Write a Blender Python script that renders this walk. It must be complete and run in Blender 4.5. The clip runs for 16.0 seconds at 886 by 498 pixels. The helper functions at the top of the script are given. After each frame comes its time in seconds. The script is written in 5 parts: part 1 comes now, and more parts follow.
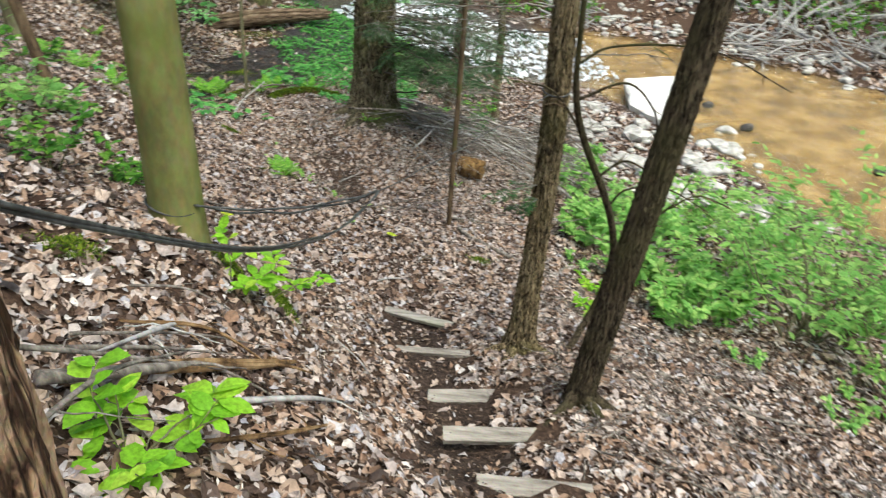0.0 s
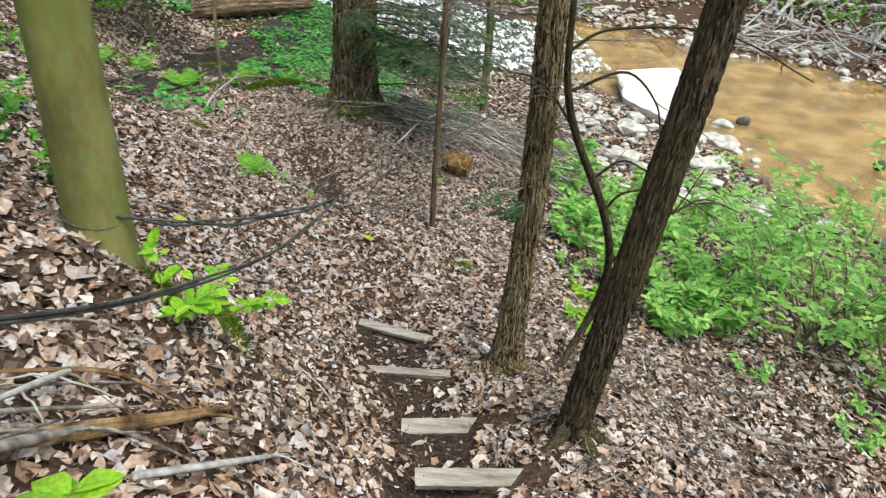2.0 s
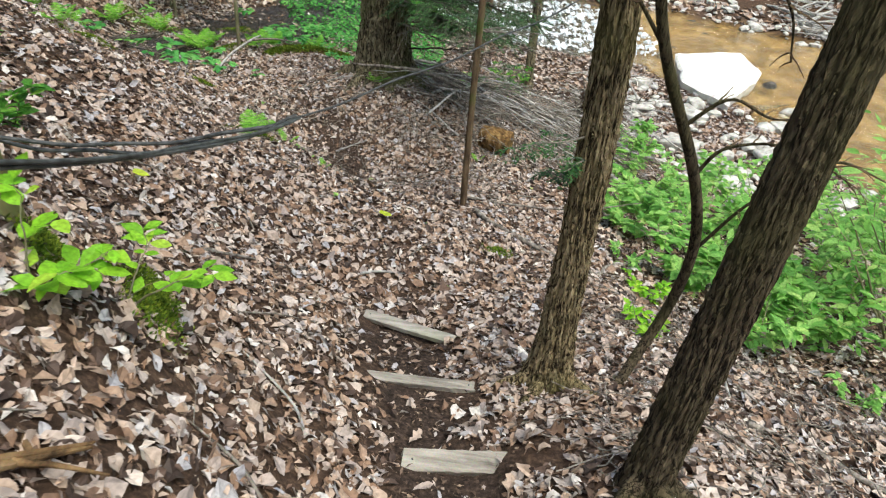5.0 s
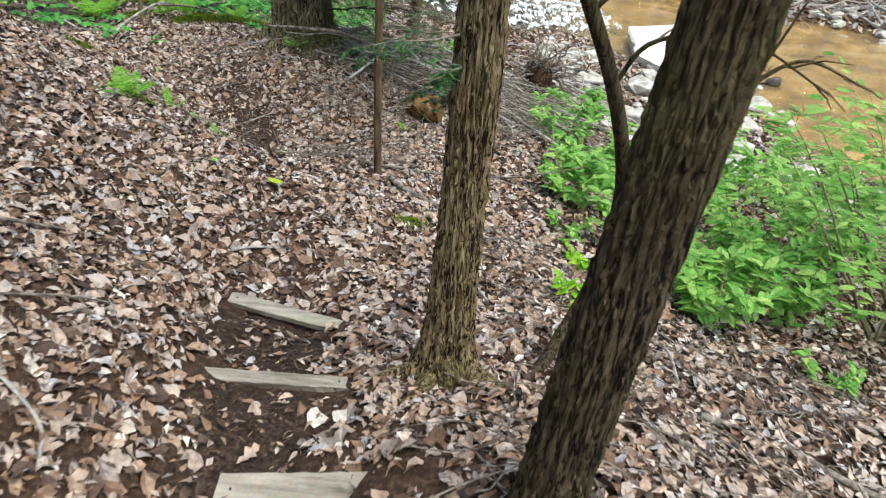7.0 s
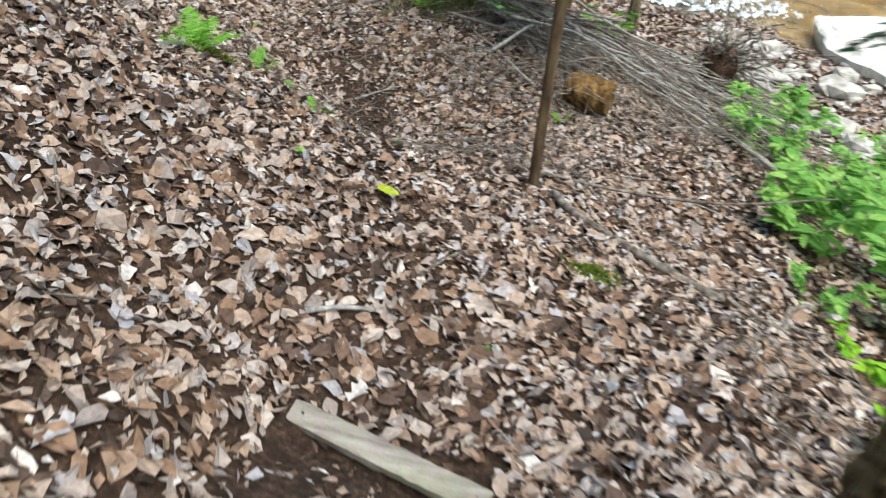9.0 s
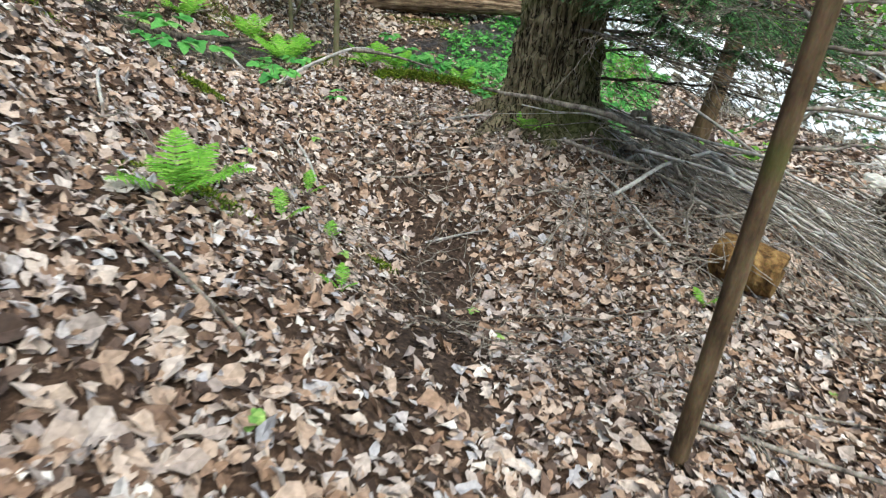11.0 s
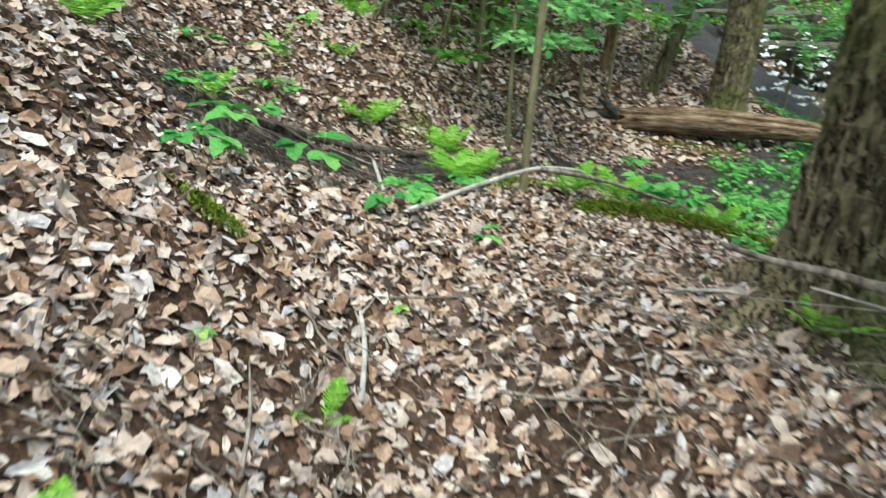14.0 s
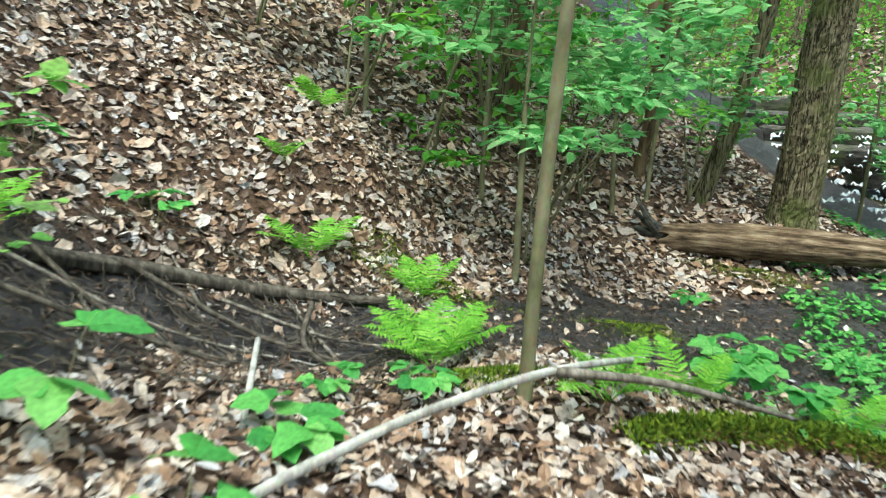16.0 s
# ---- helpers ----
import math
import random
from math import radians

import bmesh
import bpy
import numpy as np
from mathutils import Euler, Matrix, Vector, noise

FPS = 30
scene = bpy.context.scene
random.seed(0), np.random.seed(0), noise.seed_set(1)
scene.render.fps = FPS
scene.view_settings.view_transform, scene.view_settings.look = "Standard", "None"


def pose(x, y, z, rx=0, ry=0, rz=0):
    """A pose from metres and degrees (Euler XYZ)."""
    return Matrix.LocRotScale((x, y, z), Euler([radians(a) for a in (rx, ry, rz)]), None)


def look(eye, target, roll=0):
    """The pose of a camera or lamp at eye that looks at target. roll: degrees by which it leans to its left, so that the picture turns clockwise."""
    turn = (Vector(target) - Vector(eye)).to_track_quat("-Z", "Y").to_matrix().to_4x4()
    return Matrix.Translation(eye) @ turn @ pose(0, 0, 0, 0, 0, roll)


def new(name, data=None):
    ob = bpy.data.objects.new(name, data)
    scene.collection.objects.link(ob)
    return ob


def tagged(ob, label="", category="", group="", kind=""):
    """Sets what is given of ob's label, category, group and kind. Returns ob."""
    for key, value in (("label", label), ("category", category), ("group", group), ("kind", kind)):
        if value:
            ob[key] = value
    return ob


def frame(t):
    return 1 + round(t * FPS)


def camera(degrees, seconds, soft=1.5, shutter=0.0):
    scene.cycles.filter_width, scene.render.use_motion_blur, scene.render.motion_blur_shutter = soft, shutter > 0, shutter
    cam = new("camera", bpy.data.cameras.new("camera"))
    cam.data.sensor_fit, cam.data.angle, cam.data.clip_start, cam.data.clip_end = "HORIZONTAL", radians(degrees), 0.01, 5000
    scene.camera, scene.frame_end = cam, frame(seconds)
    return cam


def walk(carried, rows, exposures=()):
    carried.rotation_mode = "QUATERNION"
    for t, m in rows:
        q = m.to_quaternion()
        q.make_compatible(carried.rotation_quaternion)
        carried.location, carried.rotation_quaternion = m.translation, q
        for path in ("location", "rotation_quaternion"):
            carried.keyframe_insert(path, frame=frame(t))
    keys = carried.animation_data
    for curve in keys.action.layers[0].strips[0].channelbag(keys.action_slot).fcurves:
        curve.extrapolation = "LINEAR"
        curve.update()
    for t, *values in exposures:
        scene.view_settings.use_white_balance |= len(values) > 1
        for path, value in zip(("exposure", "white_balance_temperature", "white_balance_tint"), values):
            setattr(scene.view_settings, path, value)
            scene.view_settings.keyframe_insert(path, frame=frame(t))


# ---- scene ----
cam = camera(65.4, 16.0, soft=1.2, shutter=0.4)
# seconds, eye x, y, z, heading, pitch, roll
PATH = [
    (0.0, 0.000, 0.000, 1.500, -0.00, -30.71, 4.22),
    (0.5, 0.043, 0.228, 1.447, 5.00, -31.11, 4.40),
    (1.0, 0.016, 0.476, 1.294, 4.42, -31.20, 4.99),
    (1.5, 0.136, 0.535, 1.333, 3.98, -31.25, 4.69),
    (2.0, 0.117, 0.628, 1.291, -0.79, -31.22, 4.43),
    (2.5, 0.057, 0.824, 1.078, -1.81, -31.25, 4.51),
    (3.0, 0.181, 1.112, 0.843, 5.62, -31.49, 4.68),
    (3.5, 0.213, 1.291, 0.816, 5.38, -31.33, 4.86),
    (4.0, 0.185, 1.440, 0.646, 3.78, -31.36, 5.15),
    (4.2, 0.182, 1.494, 0.619, 3.36, -31.61, 5.22),
    (6.3, 0.598, 2.207, -0.017, 2.20, -31.82, 4.45),
    (6.5, 0.701, 2.278, -0.085, 1.92, -31.82, 4.56),
    (7.0, 0.731, 2.547, -0.233, -0.20, -31.93, 4.52),
    (7.5, 0.516, 3.095, -0.438, -0.23, -32.20, 4.72),
    (8.0, 0.370, 3.642, -0.730, 5.11, -32.84, 4.67),
    (8.5, 0.344, 3.950, -0.821, 7.20, -33.34, 4.99),
    (9.0, 0.169, 4.469, -1.056, 9.34, -33.59, 4.96),
    (9.5, -0.037, 5.068, -1.197, 16.02, -32.23, 4.70),
    (10.0, -0.158, 5.497, -1.198, 17.93, -27.76, 4.68),
    (10.2, -0.218, 5.632, -1.180, 17.77, -27.32, 4.93),
    (12.3, -0.009, 7.480, -1.655, 26.92, -25.56, 4.00),
    (12.5, 0.030, 7.607, -1.661, 28.53, -24.60, 2.93),
    (13.0, -0.168, 8.074, -1.752, 31.21, -21.72, 3.06),
    (13.5, -0.446, 8.502, -1.863, 36.89, -20.27, 3.06),
    (14.0, -0.846, 8.922, -1.860, 43.48, -18.61, 3.50),
    (14.5, -1.236, 9.427, -1.988, 47.72, -16.00, 3.82),
    (15.0, -1.630, 9.914, -1.977, 47.65, -13.45, 3.89),
    (15.5, -1.925, 10.459, -1.984, 46.47, -11.48, 3.86),
    (16.0, -2.316, 10.965, -1.967, 46.11, -10.61, 3.76),
]


def eye_pose(x, y, z, heading, pitch, roll):
    a, b = radians(heading), radians(pitch)
    ahead = Vector((-math.sin(a) * math.cos(b), math.cos(a) * math.cos(b), math.sin(b)))
    eye = Vector((x, y, z))
    return look(eye, eye + ahead, roll)


walk(cam, [(row[0], eye_pose(*row[1:])) for row in PATH], exposures=[(0, 1.0, 6500, 0), (8.5, 1.02, 6400, 1), (12.5, 1.25, 6300, -3), (14.5, 1.38, 6350, -7), (16, 1.5, 6250, -11)])

# ---- light ----
world = bpy.data.worlds.new("world")
scene.world = world
world.use_nodes = True
sky = world.node_tree.nodes.new("ShaderNodeTexSky")
sky.sky_type, sky.sun_disc = "NISHITA", False
sky.sun_elevation, sky.sun_rotation = radians(64), radians(140)
sky.air_density, sky.dust_density, sky.ozone_density = 1.0, 4.0, 1.0
world.node_tree.links.new(sky.outputs[0], world.node_tree.nodes["Background"].inputs[0])
world.node_tree.nodes["Background"].inputs[1].default_value = 0.15
sun = new("sun", bpy.data.lights.new("sun", "SUN"))
sun.data.energy, sun.data.angle, sun.data.color = 1.5, radians(40), (1.0, 0.95, 0.87)
# the sun stands 64 degrees up, behind the walker, over the stream side of the slope
SUN_TO = Vector((math.sin(radians(140)) * math.cos(radians(64)), math.cos(radians(140)) * math.cos(radians(64)), math.sin(radians(64))))
sun.matrix_basis = look(SUN_TO * 60, (0, 0, 0))


# ---- materials ----
def material(name, rough=0.8, spec=0.3):
    m = bpy.data.materials.new(name)
    m.use_nodes = True
    b = m.node_tree.nodes["Principled BSDF"]
    b.inputs["Roughness"].default_value = rough
    b.inputs["Specular IOR Level"].default_value = spec
    return m, m.node_tree.nodes, m.node_tree.links, b


def ramp_node(nodes, stops, mode="LINEAR"):
    r = nodes.new("ShaderNodeValToRGB")
    r.color_ramp.interpolation = mode
    e = r.color_ramp.elements
    while len(e) < len(stops):
        e.new(0.5)
    for k, (p, c) in zip(e, stops):
        k.position, k.color = p, (*c, 1)
    return r


def noise_node(nodes, links, scale, detail=4.0, stretch=None, rough=0.55):
    n = nodes.new("ShaderNodeTexNoise")
    n.inputs["Scale"].default_value, n.inputs["Detail"].default_value, n.inputs["Roughness"].default_value = scale, detail, rough
    c = nodes.new("ShaderNodeTexCoord")
    if stretch:
        mp = nodes.new("ShaderNodeMapping")
        mp.inputs["Scale"].default_value = stretch
        links.new(c.outputs["Object"], mp.inputs["Vector"])
        links.new(mp.outputs["Vector"], n.inputs["Vector"])
    else:
        links.new(c.outputs["Object"], n.inputs["Vector"])
    return n


def bump_to(nodes, links, b, height_out, strength, distance):
    k = nodes.new("ShaderNodeBump")
    k.inputs["Strength"].default_value, k.inputs["Distance"].default_value = strength, distance
    links.new(height_out, k.inputs["Height"])
    links.new(k.outputs["Normal"], b.inputs["Normal"])


def mixed(nodes, links, fac, a, b, mode="MIX"):
    """Mixes two colours or sockets."""
    m = nodes.new("ShaderNodeMix")
    m.data_type, m.blend_type = "RGBA", mode
    for sock, v in ((m.inputs["Factor"], fac), (m.inputs["A"], a), (m.inputs["B"], b)):
        if isinstance(v, bpy.types.NodeSocket):
            links.new(v, sock)
        elif isinstance(v, (int, float)):
            sock.default_value = v
        else:
            sock.default_value = (*v, 1)
    return m.outputs["Result"]


def bark(name, dark, mid, light, scale=9.0, stretch=(1, 1, 0.16), bump=0.9, depth=0.02, moss=0.0, mosscol=(0.07, 0.12, 0.015), furrow=0.0):
    m, n, l, b = material(name, 0.9, 0.15)
    big = noise_node(n, l, scale, 6, stretch, 0.65)
    fine = noise_node(n, l, scale * 7, 4, (1, 1, 0.5))
    blot = noise_node(n, l, 1.6, 3)
    r = ramp_node(n, [(0.34, dark), (0.5, mid), (0.7, light)])
    relief = big.outputs["Fac"]
    if furrow:
        # a net of dark cracks that runs up the trunk: where stretched noise crosses its middle
        net = noise_node(n, l, furrow, 3, (1, 1, 0.07), 0.5)
        off = n.new("ShaderNodeMath")
        off.operation = "SUBTRACT"
        l.new(net.outputs["Fac"], off.inputs[0])
        off.inputs[1].default_value = 0.5
        gap = n.new("ShaderNodeMath")
        gap.operation = "ABSOLUTE"
        l.new(off.outputs[0], gap.inputs[0])
        wide = n.new("ShaderNodeMapRange")
        wide.inputs["From Max"].default_value, wide.inputs["To Min"].default_value = 0.05, 0.45
        l.new(gap.outputs[0], wide.inputs["Value"])
        mul = n.new("ShaderNodeMath")
        mul.operation = "MULTIPLY"
        l.new(wide.outputs["Result"], mul.inputs[0])
        lifted = n.new("ShaderNodeMath")
        lifted.operation = "MULTIPLY_ADD"
        l.new(big.outputs["Fac"], lifted.inputs[0])
        lifted.inputs[1].default_value, lifted.inputs[2].default_value = 0.8, 0.18
        l.new(lifted.outputs[0], mul.inputs[1])
        relief = mul.outputs[0]
    l.new(relief, r.inputs["Fac"])
    c = mixed(n, l, 0.35, r.outputs["Color"], fine.outputs["Color"], "OVERLAY")
    if moss:
        k = ramp_node(n, [(0.62 - moss * 0.35, (0, 0, 0)), (0.78 - moss * 0.2, (1, 1, 1))])
        l.new(blot.outputs["Fac"], k.inputs["Fac"])
        c = mixed(n, l, k.outputs["Color"], c, mosscol)
    l.new(c, b.inputs["Base Color"])
    add = n.new("ShaderNodeMath")
    add.operation = "MULTIPLY_ADD"
    l.new(fine.outputs["Fac"], add.inputs[0])
    add.inputs[1].default_value = 0.25
    l.new(relief, add.inputs[2])
    bump_to(n, l, b, add.outputs[0], bump, depth)
    return m


def island_leaf(name, stops, rough=0.7, mode="LINEAR", through_light=0.0, spec=0.25, grain=60.0):
    """Leaves whose colour varies from one to the next, with darker veins and blotches."""
    m, n, l, b = material(name, rough, spec)
    g = n.new("ShaderNodeNewGeometry")
    r = ramp_node(n, stops, mode)
    l.new(g.outputs["Random Per Island"], r.inputs["Fac"])
    k = noise_node(n, l, grain, 3)
    v = ramp_node(n, [(0.3, (0.55, 0.55, 0.55)), (0.65, (1.1, 1.1, 1.1))])
    l.new(k.outputs["Fac"], v.inputs["Fac"])
    c = mixed(n, l, 0.8, r.outputs["Color"], v.outputs["Color"], "MULTIPLY")
    l.new(c, b.inputs["Base Color"])
    bump_to(n, l, b, k.outputs["Fac"], 0.4, 0.004)
    if through_light:
        t = n.new("ShaderNodeBsdfTranslucent")
        l.new(c, t.inputs["Color"])
        mx = n.new("ShaderNodeMixShader")
        mx.inputs[0].default_value = through_light
        l.new(b.outputs[0], mx.inputs[1])
        l.new(t.outputs[0], mx.inputs[2])
        l.new(mx.outputs[0], n["Material Output"].inputs["Surface"])
    return m


LITTER = island_leaf("dry_leaves", [(0.0, (0.04, 0.027, 0.022)), (0.16, (0.12, 0.078, 0.06)), (0.3, (0.26, 0.16, 0.105)), (0.44, (0.39, 0.28, 0.21)),
                                    (0.6, (0.49, 0.39, 0.325)), (0.72, (0.30, 0.25, 0.235)), (0.86, (0.56, 0.475, 0.42)), (0.94, (0.37, 0.36, 0.39)), (1.0, (0.72, 0.66, 0.60))], 0.6, grain=45)
CRUMB = island_leaf("soil_crumbs", [(0.0, (0.02, 0.013, 0.01)), (0.6, (0.075, 0.05, 0.036)), (0.9, (0.16, 0.11, 0.08)), (1.0, (0.35, 0.27, 0.2))], 0.9, grain=80)
GREEN = island_leaf("green_leaves", [(0.0, (0.16, 0.40, 0.08)), (0.4, (0.27, 0.55, 0.13)), (0.75, (0.38, 0.66, 0.18)), (1.0, (0.52, 0.74, 0.22))], 0.45, through_light=0.52)
LIME = island_leaf("young_beech_leaves", [(0.0, (0.20, 0.48, 0.03)), (0.6, (0.30, 0.62, 0.04)), (1.0, (0.46, 0.70, 0.07))], 0.45, through_light=0.45)
SEEP = island_leaf("cool_green_leaves", [(0.0, (0.06, 0.25, 0.055)), (0.5, (0.12, 0.40, 0.085)), (1.0, (0.22, 0.49, 0.13))], 0.5, through_light=0.35)
FERN = island_leaf("fern_green", [(0.0, (0.12, 0.34, 0.03)), (0.5, (0.20, 0.48, 0.05)), (1.0, (0.32, 0.58, 0.09))], 0.6, through_light=0.4)
NEEDLE = island_leaf("hemlock_needles", [(0.0, (0.015, 0.05, 0.016)), (0.5, (0.035, 0.105, 0.03)), (1.0, (0.08, 0.19, 0.05))], 0.5, through_light=0.15)
CANOPY = island_leaf("canopy_leaves", [(0.0, (0.07, 0.22, 0.03)), (0.5, (0.14, 0.38, 0.05)), (1.0, (0.28, 0.52, 0.07))], 0.5, through_light=0.5)
COOL = island_leaf("understory_leaves", [(0.0, (0.13, 0.40, 0.11)), (0.5, (0.25, 0.57, 0.20)), (1.0, (0.44, 0.71, 0.33))], 0.33, through_light=0.5)
MOSS = island_leaf("moss", [(0.0, (0.04, 0.08, 0.008)), (0.5, (0.10, 0.165, 0.012)), (1.0, (0.21, 0.26, 0.025))], 0.95, grain=150)
YELLOW = island_leaf("yellow_leaf", [(0.0, (0.36, 0.52, 0.03)), (1.0, (0.55, 0.62, 0.05))], 0.5, through_light=0.3)

BARK_DARK = bark("furrowed_bark", (0.022, 0.016, 0.009), (0.16, 0.122, 0.066), (0.33, 0.265, 0.16), 26, (1, 1, 0.3), 1.0, 0.03, 0.3, (0.11, 0.10, 0.035), 40)
BARK_LEAN = bark("dark_furrowed_bark", (0.012, 0.009, 0.006), (0.062, 0.047, 0.03), (0.115, 0.092, 0.058), 30, (1, 1, 0.3), 1.0, 0.025, 0.45, (0.07, 0.068, 0.026), 46)
BARK_BEECH = bark("smooth_olive_bark", (0.10, 0.105, 0.035), (0.17, 0.17, 0.06), (0.24, 0.225, 0.10), 3.0, (1, 1, 0.5), 0.25, 0.006, 0.4, (0.09, 0.12, 0.02))
BARK_HEM = bark("ridged_grey_bark", (0.02, 0.016, 0.01), (0.115, 0.095, 0.058), (0.25, 0.215, 0.14), 14, (1, 1, 0.25), 1.0, 0.05, 0.4, (0.09, 0.11, 0.03), 24)
BARK_OLD = bark("red_brown_bark", (0.04, 0.022, 0.013), (0.20, 0.125, 0.075), (0.38, 0.27, 0.17), 16, (1, 1, 0.3), 1.0, 0.03, 0.0, (0, 0, 0), 18)
BARK_THIN = bark("thin_brown_bark", (0.04, 0.027, 0.017), (0.11, 0.075, 0.045), (0.19, 0.14, 0.085), 16, (1, 1, 0.2), 0.7, 0.01, 0.2)
BARK_SAP = bark("sapling_bark", (0.085, 0.08, 0.045), (0.155, 0.145, 0.085), (0.25, 0.235, 0.155), 5, (1, 1, 0.5), 0.3, 0.005, 0.35, (0.09, 0.105, 0.035))
TWIG = bark("dead_twig", (0.05, 0.043, 0.037), (0.165, 0.145, 0.125), (0.34, 0.31, 0.275), 20, (1, 1, 0.3), 0.5, 0.004)
TWIG_GREY = bark("bleached_stick", (0.17, 0.16, 0.15), (0.34, 0.33, 0.315), (0.52, 0.51, 0.49), 12, (1, 1, 0.2), 0.4, 0.005)
WOOD_GREY = bark("weathered_board", (0.12, 0.105, 0.09), (0.28, 0.255, 0.22), (0.46, 0.43, 0.38), 14, (0.12, 1, 1), 0.5, 0.004, 0.25, (0.26, 0.27, 0.16))
WOOD_LOG = bark("split_log_wood", (0.02, 0.013, 0.009), (0.11, 0.075, 0.048), (0.27, 0.21, 0.15), 9, (0.35, 0.35, 2.5), 0.9, 0.03)
WOOD_ROT = bark("rotten_orange_wood", (0.03, 0.016, 0.008), (0.14, 0.08, 0.03), (0.29, 0.19, 0.08), 14, (1, 1, 0.4), 0.9, 0.02)
WOOD_SPLIT = bark("split_orange_wood", (0.035, 0.02, 0.010), (0.19, 0.115, 0.055), (0.36, 0.245, 0.13), 40, (0.3, 0.12, 0.3), 0.9, 0.015)
TWIG_DARK = bark("wet_dark_twig", (0.02, 0.017, 0.014), (0.065, 0.055, 0.045), (0.16, 0.14, 0.12), 20, (1, 1, 0.3), 0.5, 0.004)
ROCK_DARK = bark("dark_wet_rock", (0.025, 0.024, 0.022), (0.07, 0.066, 0.06), (0.17, 0.155, 0.135), 4, (1, 1, 3.0), 0.8, 0.04, 0.3, (0.05, 0.07, 0.02))
STONE = bark("pale_stone", (0.25, 0.24, 0.22), (0.42, 0.41, 0.38), (0.62, 0.61, 0.58), 5, (1, 1, 1), 0.5, 0.02)
SLAB = bark("white_slab", (0.50, 0.48, 0.45), (0.68, 0.67, 0.64), (0.80, 0.79, 0.77), 3, (1, 1, 1), 0.4, 0.02)
CABLE, _n, _l, _b = material("black_cable", 0.45, 0.4)
_c = noise_node(_n, _l, 40, 3)
_r = ramp_node(_n, [(0.35, (0.02, 0.021, 0.022)), (0.7, (0.085, 0.09, 0.09))])
_l.new(_c.outputs["Fac"], _r.inputs["Fac"])
_l.new(_r.outputs["Color"], _b.inputs["Base Color"])
FOAM, _n, _l, _b = material("white_water", 0.35, 0.5)
_c = noise_node(_n, _l, 6, 6)
_r = ramp_node(_n, [(0.35, (0.28, 0.32, 0.36)), (0.65, (0.82, 0.85, 0.88))])
_l.new(_c.outputs["Fac"], _r.inputs["Fac"])
_l.new(_r.outputs["Color"], _b.inputs["Base Color"])
bump_to(_n, _l, _b, _c.outputs["Fac"], 0.8, 0.08)
WATER, _n, _l, _b = material("stream_water", 0.03, 0.5)
_b.inputs["Base Color"].default_value = (0.96, 0.86, 0.62, 1)
_b.inputs["Transmission Weight"].default_value, _b.inputs["IOR"].default_value = 0.92, 1.33
_c = noise_node(_n, _l, 2.4, 6, (1.0, 1.0, 1.0), 0.6)
bump_to(_n, _l, _b, _c.outputs["Fac"], 1.0, 0.3)

# the forest floor: soil and crumbled litter, black mud in the seep, amber gravel in the stream
SOIL, _n, _l, _b = material("forest_soil", 0.95, 0.2)
_a, _f, _g2 = noise_node(_n, _l, 1.3, 5), noise_node(_n, _l, 28, 6, None, 0.7), noise_node(_n, _l, 9, 4)
_r = ramp_node(_n, [(0.25, (0.020, 0.012, 0.008)), (0.48, (0.06, 0.036, 0.024)), (0.62, (0.12, 0.074, 0.05)), (0.8, (0.28, 0.19, 0.13))])
_l.new(_f.outputs["Fac"], _r.inputs["Fac"])
_mud = ramp_node(_n, [(0.3, (0.012, 0.011, 0.012)), (0.6, (0.05, 0.046, 0.05)), (0.8, (0.12, 0.105, 0.11))])
_l.new(_g2.outputs["Fac"], _mud.inputs["Fac"])
_bed = ramp_node(_n, [(0.38, (0.055, 0.032, 0.010)), (0.5, (0.25, 0.15, 0.04)), (0.64, (0.55, 0.42, 0.21))])
_bm = mixed(_n, _l, 0.55, _g2.outputs["Fac"], _a.outputs["Fac"])
_l.new(_bm, _bed.inputs["Fac"])
_path = ramp_node(_n, [(0.32, (0.012, 0.008, 0.006)), (0.52, (0.05, 0.033, 0.025)), (0.7, (0.13, 0.088, 0.066))])
_l.new(_f.outputs["Fac"], _path.inputs["Fac"])
_at = [_n.new("ShaderNodeAttribute") for _ in range(3)]
_at[0].attribute_name, _at[1].attribute_name, _at[2].attribute_name = "mud", "bed", "trodden"
_col = mixed(_n, _l, _at[2].outputs["Fac"], _r.outputs["Color"], _path.outputs["Color"])
_col = mixed(_n, _l, _at[0].outputs["Fac"], _col, _mud.outputs["Color"])
_col = mixed(_n, _l, _at[1].outputs["Fac"], _col, _bed.outputs["Color"])
_l.new(_col, _b.inputs["Base Color"])
_rg = _n.new("ShaderNodeMapRange")
_rg.inputs["To Min"].default_value, _rg.inputs["To Max"].default_value = 0.95, 0.28
_l.new(_at[0].outputs["Fac"], _rg.inputs["Value"])
_l.new(_rg.outputs["Result"], _b.inputs["Roughness"])
bump_to(_n, _l, _b, _f.outputs["Fac"], 0.9, 0.03)


# ---- mesh helpers ----


